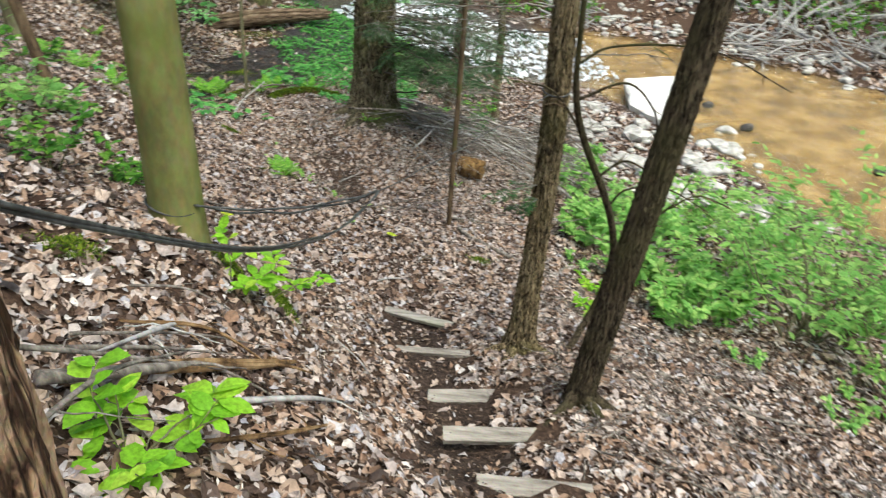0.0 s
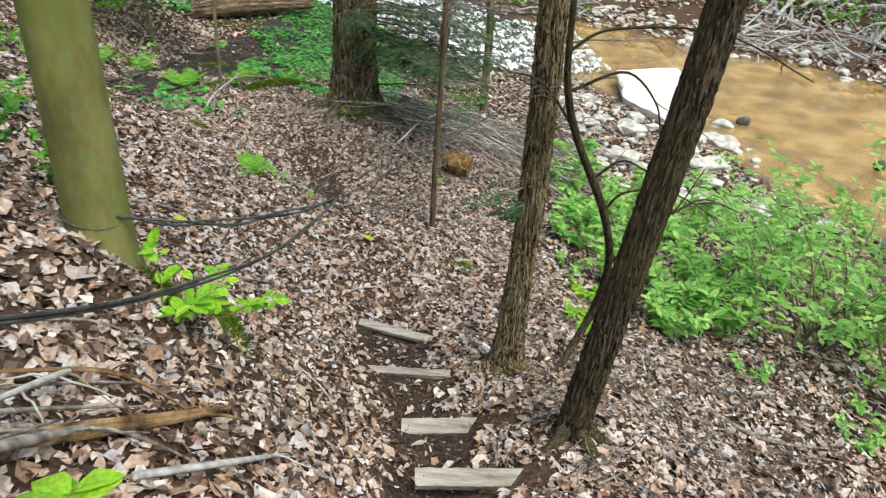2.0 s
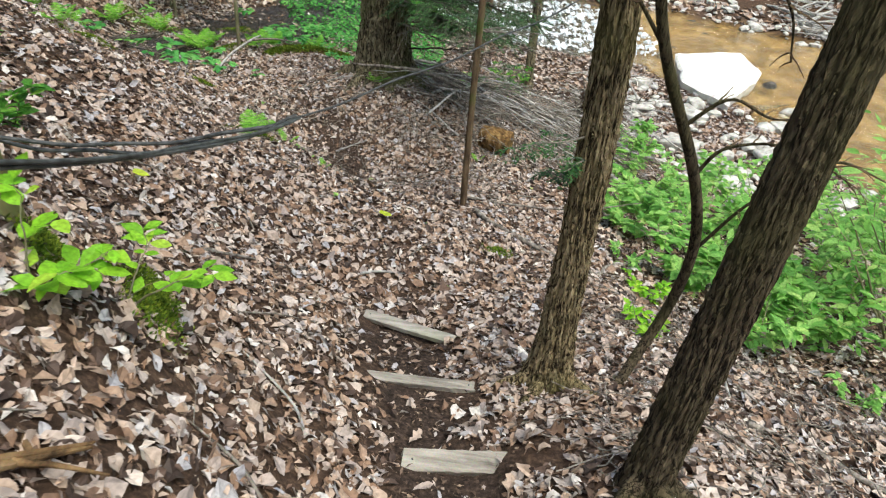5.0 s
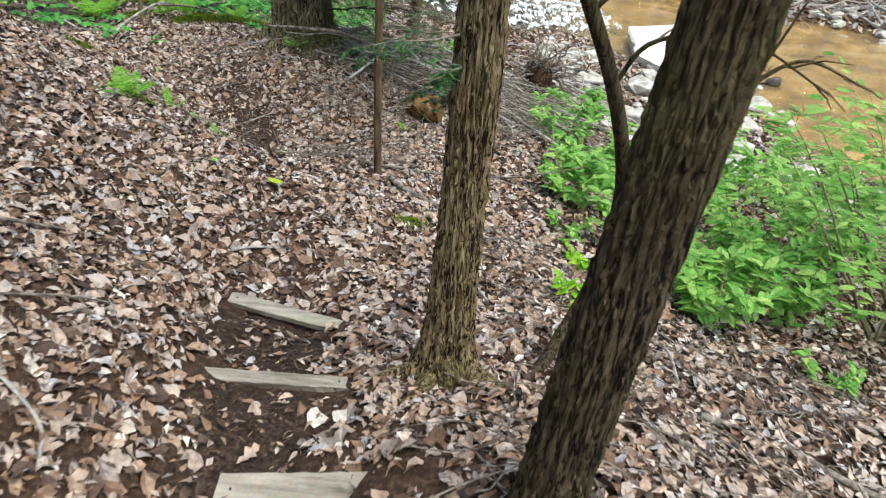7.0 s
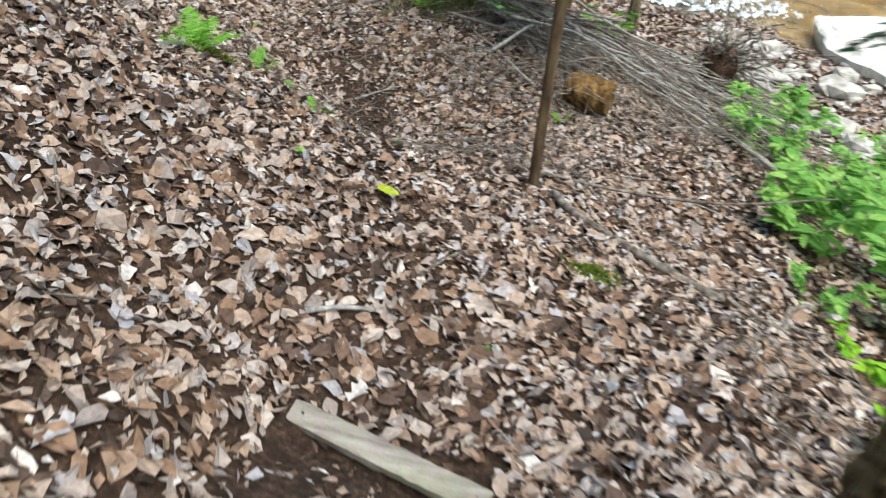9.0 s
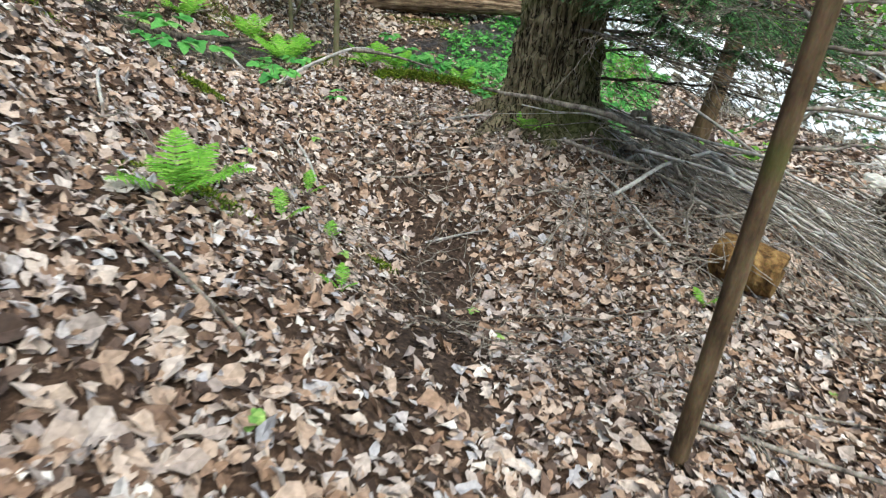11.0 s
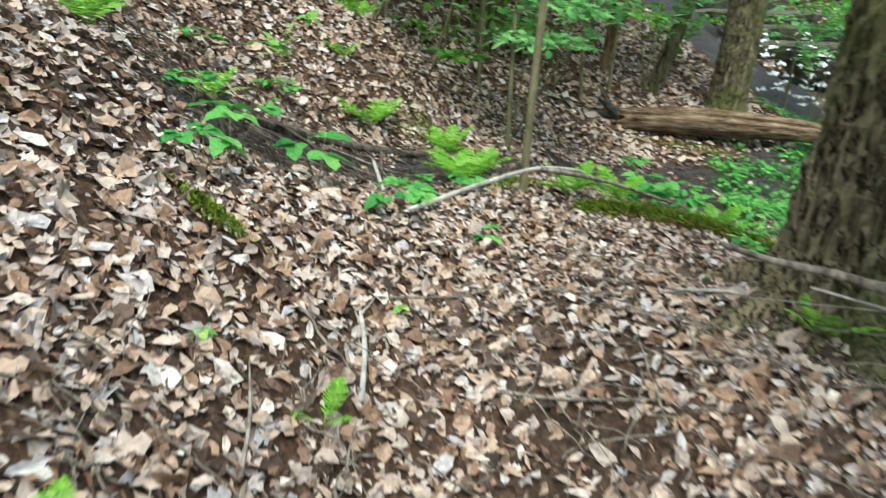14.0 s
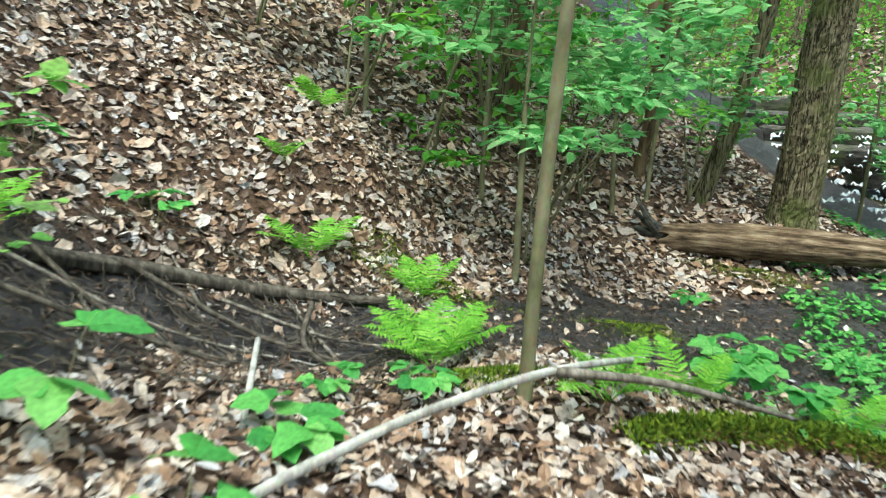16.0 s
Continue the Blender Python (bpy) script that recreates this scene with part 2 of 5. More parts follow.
def mesh_np(name, verts, faces, mat, smooth=False):
    """A mesh from arrays; faces is one array of equal polygons or a list of such arrays."""
    groups = faces if isinstance(faces, list) else [faces]
    me = bpy.data.meshes.new(name)
    verts = np.asarray(verts, np.float32)
    me.vertices.add(len(verts))
    me.vertices.foreach_set("co", verts.ravel())
    sizes = np.concatenate([np.full(len(g), np.shape(g)[1], np.int32) for g in groups])
    loops = np.concatenate([np.asarray(g, np.int32).ravel() for g in groups])
    me.loops.add(len(loops))
    me.loops.foreach_set("vertex_index", loops)
    me.polygons.add(len(sizes))
    starts = np.concatenate([[0], np.cumsum(sizes)[:-1]]).astype(np.int32)
    me.polygons.foreach_set("loop_start", starts)
    me.polygons.foreach_set("use_smooth", np.full(len(sizes), smooth))
    me.materials.append(mat)
    me.update(calc_edges=True)
    return me


def thing(name, at, label, category, group="", kind=""):
    ob = new(name)
    ob.empty_display_size = 0.1
    ob.location = at
    return tagged(ob, label, category, group, kind)


def part(name, geo, mat, parent, label="", smooth=False, origin=None, kind=""):
    """Links one mesh, given in the world's metres, under a thing (or under a part of the thing that stands at origin)."""
    v, f = geo
    base = Vector(origin) if origin is not None else parent.location
    ob = new(name, mesh_np(name, np.asarray(v) - np.array(base), f, mat, smooth))
    ob.parent = parent
    if label:
        ob["label"] = label
    if kind:
        ob["kind"] = kind
    return ob


def single(name, geo, mat, label, category, group="", kind="", smooth=False):
    """A thing that is one mesh, with its origin at its lowest middle."""
    v = np.asarray(geo[0], float)
    base = np.array([v[:, 0].mean(), v[:, 1].mean(), v[:, 2].min()])
    ob = new(name, mesh_np(name, v - base, geo[1], mat, smooth))
    ob.location = base
    return tagged(ob, label, category, group, kind)


def joined(geos):
    vs, fs, n = [], {}, 0
    for v, f in geos:
        for g in (f if isinstance(f, list) else [f]):
            if len(g):
                fs.setdefault(np.shape(g)[1], []).append(np.asarray(g) + n)
        vs.append(np.asarray(v))
        n += len(v)
    return np.concatenate(vs), [np.concatenate(g) for g in fs.values()]


def smooth_line(points, n):
    """A smooth curve through a few points (Catmull-Rom)."""
    p = np.asarray(points, float)
    if len(p) == 2:
        return p[0] + (p[1] - p[0]) * np.linspace(0, 1, n)[:, None]
    q = np.vstack([2 * p[0] - p[1], p, 2 * p[-1] - p[-2]])
    u = np.linspace(0, len(p) - 1 - 1e-6, n)
    i, f = u.astype(int), (u % 1)[:, None]
    a, b, c, d = q[i], q[i + 1], q[i + 2], q[i + 3]
    return 0.5 * (2 * b + (c - a) * f + (2 * a - 5 * b + 4 * c - d) * f**2 + (3 * b - a - 3 * c + d) * f**3)


def tube(line, radii, sides=8, rough=0.0, ridges=0, closed=True, seed=0):
    """A tapered limb along a line; ridges: how many uneven bark ribs run along it; rough: their depth against the radius."""
    line = np.asarray(line, float)
    n = len(line)
    r = np.interp(np.linspace(0, 1, n), np.linspace(0, 1, len(radii)), radii) if np.ndim(radii) else np.full(n, radii)
    tan = np.gradient(line, axis=0)
    tan /= np.linalg.norm(tan, axis=1)[:, None] + 1e-9
    ref = np.array([1.0, 0, 0]) if abs(tan[0][0]) < 0.8 else np.array([0, 1.0, 0])
    u = np.cross(tan, ref)
    u /= np.linalg.norm(u, axis=1)[:, None] + 1e-9
    w = np.cross(tan, u)
    a = np.linspace(0, 2 * np.pi, sides, endpoint=False)
    k = np.ones((n, sides))
    if rough:
        g = np.random.default_rng(seed + 91)
        s = np.linspace(0, 1, n)[:, None]
        for _ in range(6):
            k += rough * 0.35 * np.sin(a[None] * g.integers(1, 5) + s * g.uniform(-9, 9) + g.uniform(0, 6.3)) * g.uniform(0.3, 1)
        if ridges:
            wob = sum(np.sin(s * g.uniform(50, 190) + a[None] * g.integers(1, 4) + g.uniform(0, 6)) * 0.55 for _ in range(3))
            k += rough * np.abs(np.sin(a[None] * ridges / 2 + wob)) - rough * 0.5
            k += g.normal(0, rough * 0.4, (n, sides))
    rr = r[:, None] * k
    v = line[:, None] + rr[..., None] * (np.cos(a)[None, :, None] * u[:, None] + np.sin(a)[None, :, None] * w[:, None])
    v = v.reshape(-1, 3)
    i, j = np.meshgrid(np.arange(n - 1), np.arange(sides), indexing="ij")
    j2 = (j + 1) % sides
    f = np.stack([i * sides + j, i * sides + j2, (i + 1) * sides + j2, (i + 1) * sides + j], -1).reshape(-1, 4)
    if not closed:
        return v, [f]
    m = len(v)
    v = np.vstack([v, line[0], line[-1]])
    jj = np.arange(sides)
    cap = np.concatenate([np.stack([np.full(sides, m), (jj + 1) % sides, jj], -1),
                          np.stack([np.full(sides, m + 1), (n - 1) * sides + jj, (n - 1) * sides + (jj + 1) % sides], -1)])
    return v, [f, cap]


# leaf outlines: how far along, how far across, and the triangles between
def leaf_shape(rows):
    s, w, idx = [0.0], [0.0], []
    for a, h in rows:
        idx.append(len(s))
        s += [a, a + 0.03, a]
        w += [-h, 0.0, h]
    tip = len(s)
    s.append(1.0), w.append(0.0)
    tri = [(0, idx[0] + 1, idx[0]), (0, idx[0] + 2, idx[0] + 1)]
    for p, q in zip(idx, idx[1:]):
        for k in (0, 1):
            tri += [(p + k, p + k + 1, q + k + 1), (p + k, q + k + 1, q + k)]
    tri += [(idx[-1], idx[-1] + 1, tip), (idx[-1] + 1, idx[-1] + 2, tip)]
    return np.array(s), np.array(w), np.array(tri)


OVAL = leaf_shape([(0.22, 0.75), (0.5, 1.0), (0.78, 0.62)])
LOBED = leaf_shape([(0.14, 0.3), (0.3, 1.0), (0.42, 0.45), (0.62, 1.1), (0.74, 0.4), (0.88, 0.55)])
LITE = leaf_shape([(0.45, 1.0)])
HALF = leaf_shape([(0.28, 0.85), (0.68, 0.9)])
BROAD = leaf_shape([(0.12, 0.8), (0.35, 1.15), (0.55, 0.8), (0.75, 0.75)])


def unit(a):
    return a / (np.linalg.norm(a, axis=-1, keepdims=True) + 1e-9)


def leaves(pos, along, normal, length, width, shape=OVAL, fold=0.15, curl=0.1, twist=0.0, seed=1, ragged=0.10):
    """Many leaves at once: where each starts, which way it points and faces, how long and wide it is."""
    g = np.random.default_rng(seed)
    n = len(pos)
    along = unit(np.asarray(along, float))
    side = unit(np.cross(normal, along))
    up = np.cross(along, side)
    s, w, tri = shape
    length, width = np.broadcast_to(length, n)[:, None], np.broadcast_to(width, n)[:, None]
    fo, cu, tw = (g.normal(1, 0.5, (n, 1)) * k for k in (fold, curl, twist))
    jag = 1 + g.normal(0, ragged, (n, len(w))) * (np.abs(w) > 0)
    x = length * s[None]
    y = 0.5 * width * w[None] * jag
    z = fo * np.abs(y) + cu * length * (s[None] ** 2) * -1 + tw * y * (s[None] - 0.5) * 2
    v = np.asarray(pos)[:, None] + x[..., None] * along[:, None] + y[..., None] * side[:, None] + z[..., None] * up[:, None]
    f = (np.arange(n) * len(s))[:, None, None] + tri[None]
    return v.reshape(-1, 3), [f.reshape(-1, 3)]


# ---- lie of the land ----
POLY = ((0, 0, -3.323), (0, 1, -1.434), (0, 2, 0.555), (0, 3, -0.044), (0, 4, -0.057), (1, 0, -1.26), (1, 1, 0.989), (1, 2, -0.434), (1, 3, -0.186),
        (2, 0, 0.319), (2, 1, -0.275), (2, 2, -0.3), (3, 0, -0.446), (3, 1, -0.225), (4, 0, -0.09))
# hollows and rises: the trodden steps, the seep, the mound under the hemlock
BUMPS = ((-0.2, 5.3, 1.0, -0.366), (-0.5, 6.5, 1, -0.225), (-1.6, 10.4, 1.1, -0.403), (-6.2, 13.3, 1.3, -0.437), (-1.7, 12.3, 1.0, 0.47),
         (-2, 3, 1.2, -0.134), (-4, 9.2, 1.3, 0.206), (-3.6, 15.5, 1.3, 0.252), (1.2, 4.2, 0.9, 0.246), (0.1, 3.8, 0.8, -0.44), (0, 13, 1.5, 0.359),
         (-1.75, 3.55, 0.7, 0.26), (-1.9, 3.75, 0.35, 0.12), (-6.3, 18.8, 1.6, -0.5), (-5.6, 12.4, 0.8, -0.18), (-4.2, 13.6, 0.8, 0.25), (-7.7, 14.4, 0.8, 0.34),
         (-8.4, 13.3, 0.9, 0.043), (-6.4, 15.8, 0.9, -0.27), (-3.5, 15.8, 0.7, -0.22), (-0.9, 11.6, 0.7, 0.165), (-1.55, 10.5, 0.8, -0.213),
         (-0.6, 6.1, 0.5, -0.156), (0.05, 3.4, 0.5, -0.119), (4.75, 7.3, 0.9, 0.189), (-3.6, 5.8, 0.8, -0.239), (0.9, 3.9, 0.5, 0.074), (-0.1, 6.0, 0.6, 0.1), (0.45, 7.3, 0.5, 0.1))
# the stream's middle, its water level and half its width
STREAM = np.array(((60, -20, -6.8, 5), (24, 8, -5.7, 5), (13, 17, -5.4, 5), (10.5, 22, -5.25, 4.6), (5.8, 25.4, -5.12, 3.6), (1.2, 25.3, -4.82, 3.7), (-3.6, 26.4, -3.75, 3.0),
                   (-8, 27.5, -3.1, 2.6), (-13, 29, -2.8, 3), (-20, 32, -1.7, 2.5), (-34, 38, 0.3, 3), (-80, 52, 4, 3)), float)
TRAIL = np.array(((0, -4), (0, 0), (0.3, 2.5), (0.2, 4), (-0.2, 5.5), (-0.6, 7.5), (-1.2, 9.3), (-1.7, 10.6), (-2.3, 11.6), (-3.2, 12.4)), float)
SEEPAGE = np.array(((-5.35, 11.3), (-5.6, 11.9), (-5.75, 12.7), (-5.6, 13.5), (-5.2, 14.6), (-4.9, 16.2), (-4.6, 18.0), (-4.0, 20.0), (-3.0, 23)), float)


def near_line(x, y, line):
    """Distance to a line of points, its side (+1: beyond it to the left of its run), and how far along, in points."""
    best = np.full(np.shape(x), 1e9)
    side, along = np.zeros(np.shape(x)), np.zeros(np.shape(x))
    for i in range(len(line) - 1):
        (ax, ay), (bx, by) = line[i][:2], line[i + 1][:2]
        t = np.clip(((x - ax) * (bx - ax) + (y - ay) * (by - ay)) / ((bx - ax) ** 2 + (by - ay) ** 2), 0, 1)
        d = np.hypot(x - ax - t * (bx - ax), y - ay - t * (by - ay))
        m = d < best
        best = np.where(m, d, best)
        side = np.where(m, np.sign((bx - ax) * (y - ay) - (by - ay) * (x - ax)), side)
        along = np.where(m, i + t, along)
    return best, side, along


def waves(x, y, seed, size):
    """A cheap, smooth unevenness between about -1 and 1."""
    g = np.random.default_rng(seed)
    z = 0
    for _ in range(7):
        a, k = g.uniform(0, 6.3), g.uniform(0.6, 1.7) / size
        z = z + np.sin((x * np.cos(a) + y * np.sin(a)) * k * 6.3 + g.uniform(0, 6.3))
    return z / 4


def height(x, y):
    x, y = np.asarray(x, float), np.asarray(y, float)
    cx, cy = np.clip(x, -14, 8), np.clip(y, -5, 24)
    u, w = cx / 6, (cy - 9) / 6
    hill = sum(c * u**i * w**j for i, j, c in POLY)
    hill = hill + sum(c * np.exp(-((x - a) ** 2 + (y - b) ** 2) / (2 * r * r)) for a, b, r, c in BUMPS)
    hill = hill + 0.45 * np.clip(-14 - x, 0, 60) + 0.25 * np.clip(-5 - y, 0, 40)
    d, side, k = near_line(x, y, STREAM)
    zw, half = np.interp(k, np.arange(len(STREAM)), STREAM[:, 2]), np.interp(k, np.arange(len(STREAM)), STREAM[:, 3])
    out = d - half
    floor = zw + np.where(out < 0, -0.35 * (1 - np.clip(1 + out / half, 0, 1) ** 2) - 0.02, 0.08 * np.clip(out, 0, 1) - 0.12 * np.clip(out - 1, 0, 40))
    beyond = zw + np.where(out < 0, -0.35 * (1 - np.clip(1 + out / half, 0, 1) ** 2) - 0.02, 0.12 * np.clip(out, 0, 3) + 0.55 * np.clip(out - 3, 0, 45))
    near = np.logaddexp(hill * 5, floor * 5) / 5
    far = (side < 0) if STREAM_LEFT_IS_NEAR else (side > 0)
    tread = np.clip((0.55 - near_line(x, y, TRAIL)[0]) / 0.3, 0, 1) * np.clip((y - 2.2) / 0.3, 0, 1) * np.clip((6.7 - y) / 0.5, 0, 1)
    z = np.where(far, beyond, near) - 0.09 * tread
    fine = np.clip((60 - np.hypot(x, y - 8)) / 40, 0, 1)
    return z + fine * (0.05 * waves(x, y, 3, 1.6) + 0.025 * waves(x, y, 4, 0.55))


STREAM_LEFT_IS_NEAR = True


def lie(x, y):
    """Height and slope's normal."""
    e = 0.05
    z = height(x, y)
    n = np.stack([-(height(x + e, y) - z) / e, -(height(x, y + e) - z) / e, np.ones_like(z)], -1)
    return z, unit(n)


def hz(x, y):
    return float(height(x, y))


def axis_steps(core_lo, core_hi, step, reach):
    a = np.arange(core_lo, core_hi + step / 2, step)
    g = step * 1.22 ** np.arange(1, 60)
    g = np.cumsum(g)
    g = g[g < reach]
    return np.concatenate([core_lo - g[::-1], a, core_hi + g])


gx, gy = axis_steps(-10, 7, 0.11, 600), axis_steps(-1.5, 24, 0.11, 600)
GX, GY = np.meshgrid(gx, gy, indexing="ij")
GZ = height(GX, GY)
ni, nj = GX.shape
ii, jj = np.meshgrid(np.arange(ni - 1), np.arange(nj - 1), indexing="ij")
faces = np.stack([ii * nj + jj, (ii + 1) * nj + jj, (ii + 1) * nj + jj + 1, ii * nj + jj + 1], -1).reshape(-1, 4)
ground_me = mesh_np("ground", np.stack([GX, GY, GZ], -1).reshape(-1, 3), faces, SOIL, True)


def mud_at(x, y):
    d, _, _ = near_line(x, y, SEEPAGE)
    wide = 0.68 + 0.85 * np.clip((y - 14.5) / 2, 0, 1)
    return np.clip((wide - d + 0.3 * waves(x, y, 8, 1.1)) / 0.35, 0, 1)


def bed_at(x, y):
    d, _, k = near_line(x, y, STREAM)
    return np.clip((np.interp(k, np.arange(len(STREAM)), STREAM[:, 3]) + 0.3 - d) / 0.5, 0, 1)


def amber_at(x, y):
    """The amber gravel lies in the pools downstream; above the falls the bed is dark rock."""
    return bed_at(x, y) * np.clip((x - 2.5) / 3, 0, 1)


def dark_at(x, y):
    return np.maximum(mud_at(x, y), 0.9 * bed_at(x, y) * np.clip((5 - x) / 3, 0, 1))


def trodden_at(x, y):
    d, _, k = near_line(x, y, TRAIL)
    bare = np.interp(y, [0, 2, 3.0, 5.2, 6.5, 8.2, 8.7, 10.6, 11.6, 12.5], [0.15, 0.6, 1, 1, 0.3, 0.35, 1.0, 1.0, 0.5, 0.2])
    return bare * np.clip((0.42 - d + 0.16 * waves(x, y, 9, 0.7)) / 0.25, 0, 1)


for key, fn in (("mud", dark_at), ("bed", amber_at), ("trodden", trodden_at)):
    ground_me.attributes.new(key, "FLOAT", "POINT").data.foreach_set("value", fn(GX, GY).astype(np.float32).ravel())
ground = tagged(new("ground", ground_me), "brown forest floor of soil and crumbled leaves on a slope", "ground", kind="structure")


# ---- stream ----
def ribbon(nodes_, width_of, lift, step_n, across=9):
    line = smooth_line(nodes_[:, :3], step_n)
    half = np.interp(np.linspace(0, 1, step_n), np.linspace(0, 1, len(nodes_)), nodes_[:, 3]) * width_of
    t = unit(np.gradient(line[:, :2], axis=0))
    nrm = np.stack([-t[:, 1], t[:, 0]], -1)
    k = np.linspace(-1, 1, across)
    v = np.concatenate([line[:, None, :2] + (half[:, None] * k[None])[..., None] * nrm[:, None], np.repeat(line[:, None, 2:], across, 1) + lift], -1)
    i, j = np.meshgrid(np.arange(step_n - 1), np.arange(across - 1), indexing="ij")
    f = np.stack([i * across + j, (i + 1) * across + j, (i + 1) * across + j + 1, i * across + j + 1], -1).reshape(-1, 4)
    return v.reshape(-1, 3), f


wv, wf = ribbon(STREAM, 1.25, 0.0, 160, 13)
wv[:, 2] += 0.03 * waves(wv[:, 0], wv[:, 1], 21, 1.3)
water = tagged(new("water", mesh_np("water", wv, wf, WATER, True)), "shallow amber stream water running over gravel", "water", kind="structure")
water.visible_shadow = False


def foam_patch(nodes_, width_of, seed, lift=0.04, torn=0.1):
    """Lumpy white water down a short run of the stream, torn into strands."""
    v, f = ribbon(np.array(nodes_, float), width_of, lift, 150, 61)
    g = np.random.default_rng(seed)
    a = waves(v[:, 0] * 1.0, v[:, 1] * 1.0, seed, 0.5) + 0.6 * waves(v[:, 0], v[:, 1], seed + 1, 0.22) + 0.5 * waves(v[:, 0], v[:, 1], seed + 2, 0.1)
    v[:, 2] += 0.07 * a + g.normal(0, 0.01, len(v))
    keep = a[f].mean(1) + g.normal(0, 0.12, len(f)) > torn
    return v, f[keep]


single("white_water", foam_patch(((5.2, 25.6, -5.12, 2.6), (3.4, 25.4, -5.02, 3.3), (1.2, 25.3, -4.80, 3.7), (-3.6, 26.4, -3.72, 2.8)), 1, 5), FOAM, "white foaming water tumbling down the stream", "white water", "", "stuff", True)
single("cascade", foam_patch(((-4.4, 25.2, -3.55, 1.5), (-5.9, 25.4, -3.05, 1.5), (-7.0, 26.8, -2.45, 1.4), (-8.0, 28.4, -1.9, 1.2)), 1, 9, 0.1, 0.75), FOAM, "white cascade falling over dark rock ledges", "cascade", "", "stuff", True)


def boulder(at, size, seed, flat=1.0, sub=3):
    """A stone: a lumpy, slightly faceted ball with an uneven outline."""
    bm = bmesh.new()
    bmesh.ops.create_icosphere(bm, subdivisions=sub, radius=1)
    v = np.array([q.co[:] for q in bm.verts])
    f = np.array([[q.index for q in p.verts] for p in bm.faces])
    bm.free()
    g = np.random.default_rng(seed)
    for _ in range(9):
        d = unit(g.normal(size=3))
        c = g.uniform(0.55, 0.9)
        over = np.clip(v @ d - c, 0, None)
        v = v - over[:, None] * d * 0.85
    v = v * (1 + 0.04 * np.sin(v[:, [1, 2, 0]] * 7 + seed))
    a = g.uniform(0, 6.3)
    v = v * np.array(size) * np.array((1, 1, flat))
    v = np.stack([v[:, 0] * np.cos(a) - v[:, 1] * np.sin(a), v[:, 0] * np.sin(a) + v[:, 1] * np.cos(a), v[:, 2]], -1)
    return v + np.array(at), [f]


def slab(outline, top, thick, seed):
    """A flat rock: an uneven outline with a broken rim and a slightly sloping, pitted top."""
    ring_ = np.array(list(outline) + [outline[0]], float)
    u_ = np.linspace(0, len(outline), 41)[:-1]
    o = np.stack([np.interp(u_, np.arange(len(ring_)), ring_[:, q]) for q in (0, 1)], -1)
    g = np.random.default_rng(seed)
    o = o + g.normal(0, 0.03, o.shape)
    c = o.mean(0)
    rings = [(0.0, 0.03), (0.35, 0.03), (0.7, 0.02), (0.94, 0.0), (1.0, -0.06), (0.97, -thick * 0.5), (0.86, -thick)]
    v, n = [], len(o)
    for k, dz in rings:
        p = c + (o - c) * max(k, 0.02)
        z = top + dz + 0.04 * waves(p[:, 0], p[:, 1], seed, 1.2) + 0.05 * (p[:, 1] - c[1])
        v.append(np.column_stack([p, z]))
    v = np.concatenate(v)
    j = np.arange(n)
    f = np.concatenate([np.stack([a * n + j, (a + 1) * n + j, (a + 1) * n + (j + 1) % n, a * n + (j + 1) % n], -1) for a in range(len(rings) - 1)])
    return v, [f]


single("slab_rock", slab(((5.42, 22.05), (7.5, 22.7), (7.6, 21.0), (6.0, 18.5), (5.17, 19.8)), -4.78, 0.5, 4), SLAB, "large flat white slab of rock at the water's edge", "rock")

# gravel bar: pale stones between the bank and the slab
g = np.random.default_rng(31)
pebbles = []
for k in range(420):
    x, y = g.uniform(2.8, 8.2), g.uniform(12.6, 20.5)
    if abs((x - 3.2) - (18.5 - y) * 0.75) > 2.3 and g.random() < 0.85:
        continue
    s = g.uniform(0.05, 0.2) if g.random() < 0.85 else g.uniform(0.2, 0.42)
    pebbles.append(boulder((x, y, max(hz(x, y), -5.42) + 0.25 * s), (s, s * g.uniform(0.6, 1), s), k, 0.5, 1))
single("gravel_bar", joined(pebbles), STONE, "pale grey stones of a gravel bar beside the stream", "gravel", "", "stuff")
for k, (x, y, s) in enumerate(((4.6, 16.6, 0.5), (6.6, 16.2, 0.55), (7.6, 17.9, 0.5), (5.5, 15.3, 0.45), (3.9, 18.6, 0.5), (8.0, 19.4, 0.35))):
    single("boulder", boulder((x, y, max(hz(x, y), -5.4) + 0.1), (s, s * 0.75, s * 0.5), 60 + k, 0.7), STONE, "rounded pale grey boulder on the gravel bar", "boulder", "boulders on the gravel bar", "", True)

# small dark stones standing out of the shallow water
g = np.random.default_rng(35)
for k in range(16):
    x, y = g.uniform(5, 14), g.uniform(15, 29)
    d_, _, k_ = near_line(np.array([x]), np.array([y]), STREAM)
    if d_[0] > 4.2:
        continue
    s = g.uniform(0.12, 0.3)
    single("stream_stone", boulder((x, y, -5.32 + 0.2 * s), (s, s * 0.75, s), 80 + k, 0.6, 2), ROCK_DARK, "small dark wet stone in the shallow water", "stone", "stones in the stream", "", True)

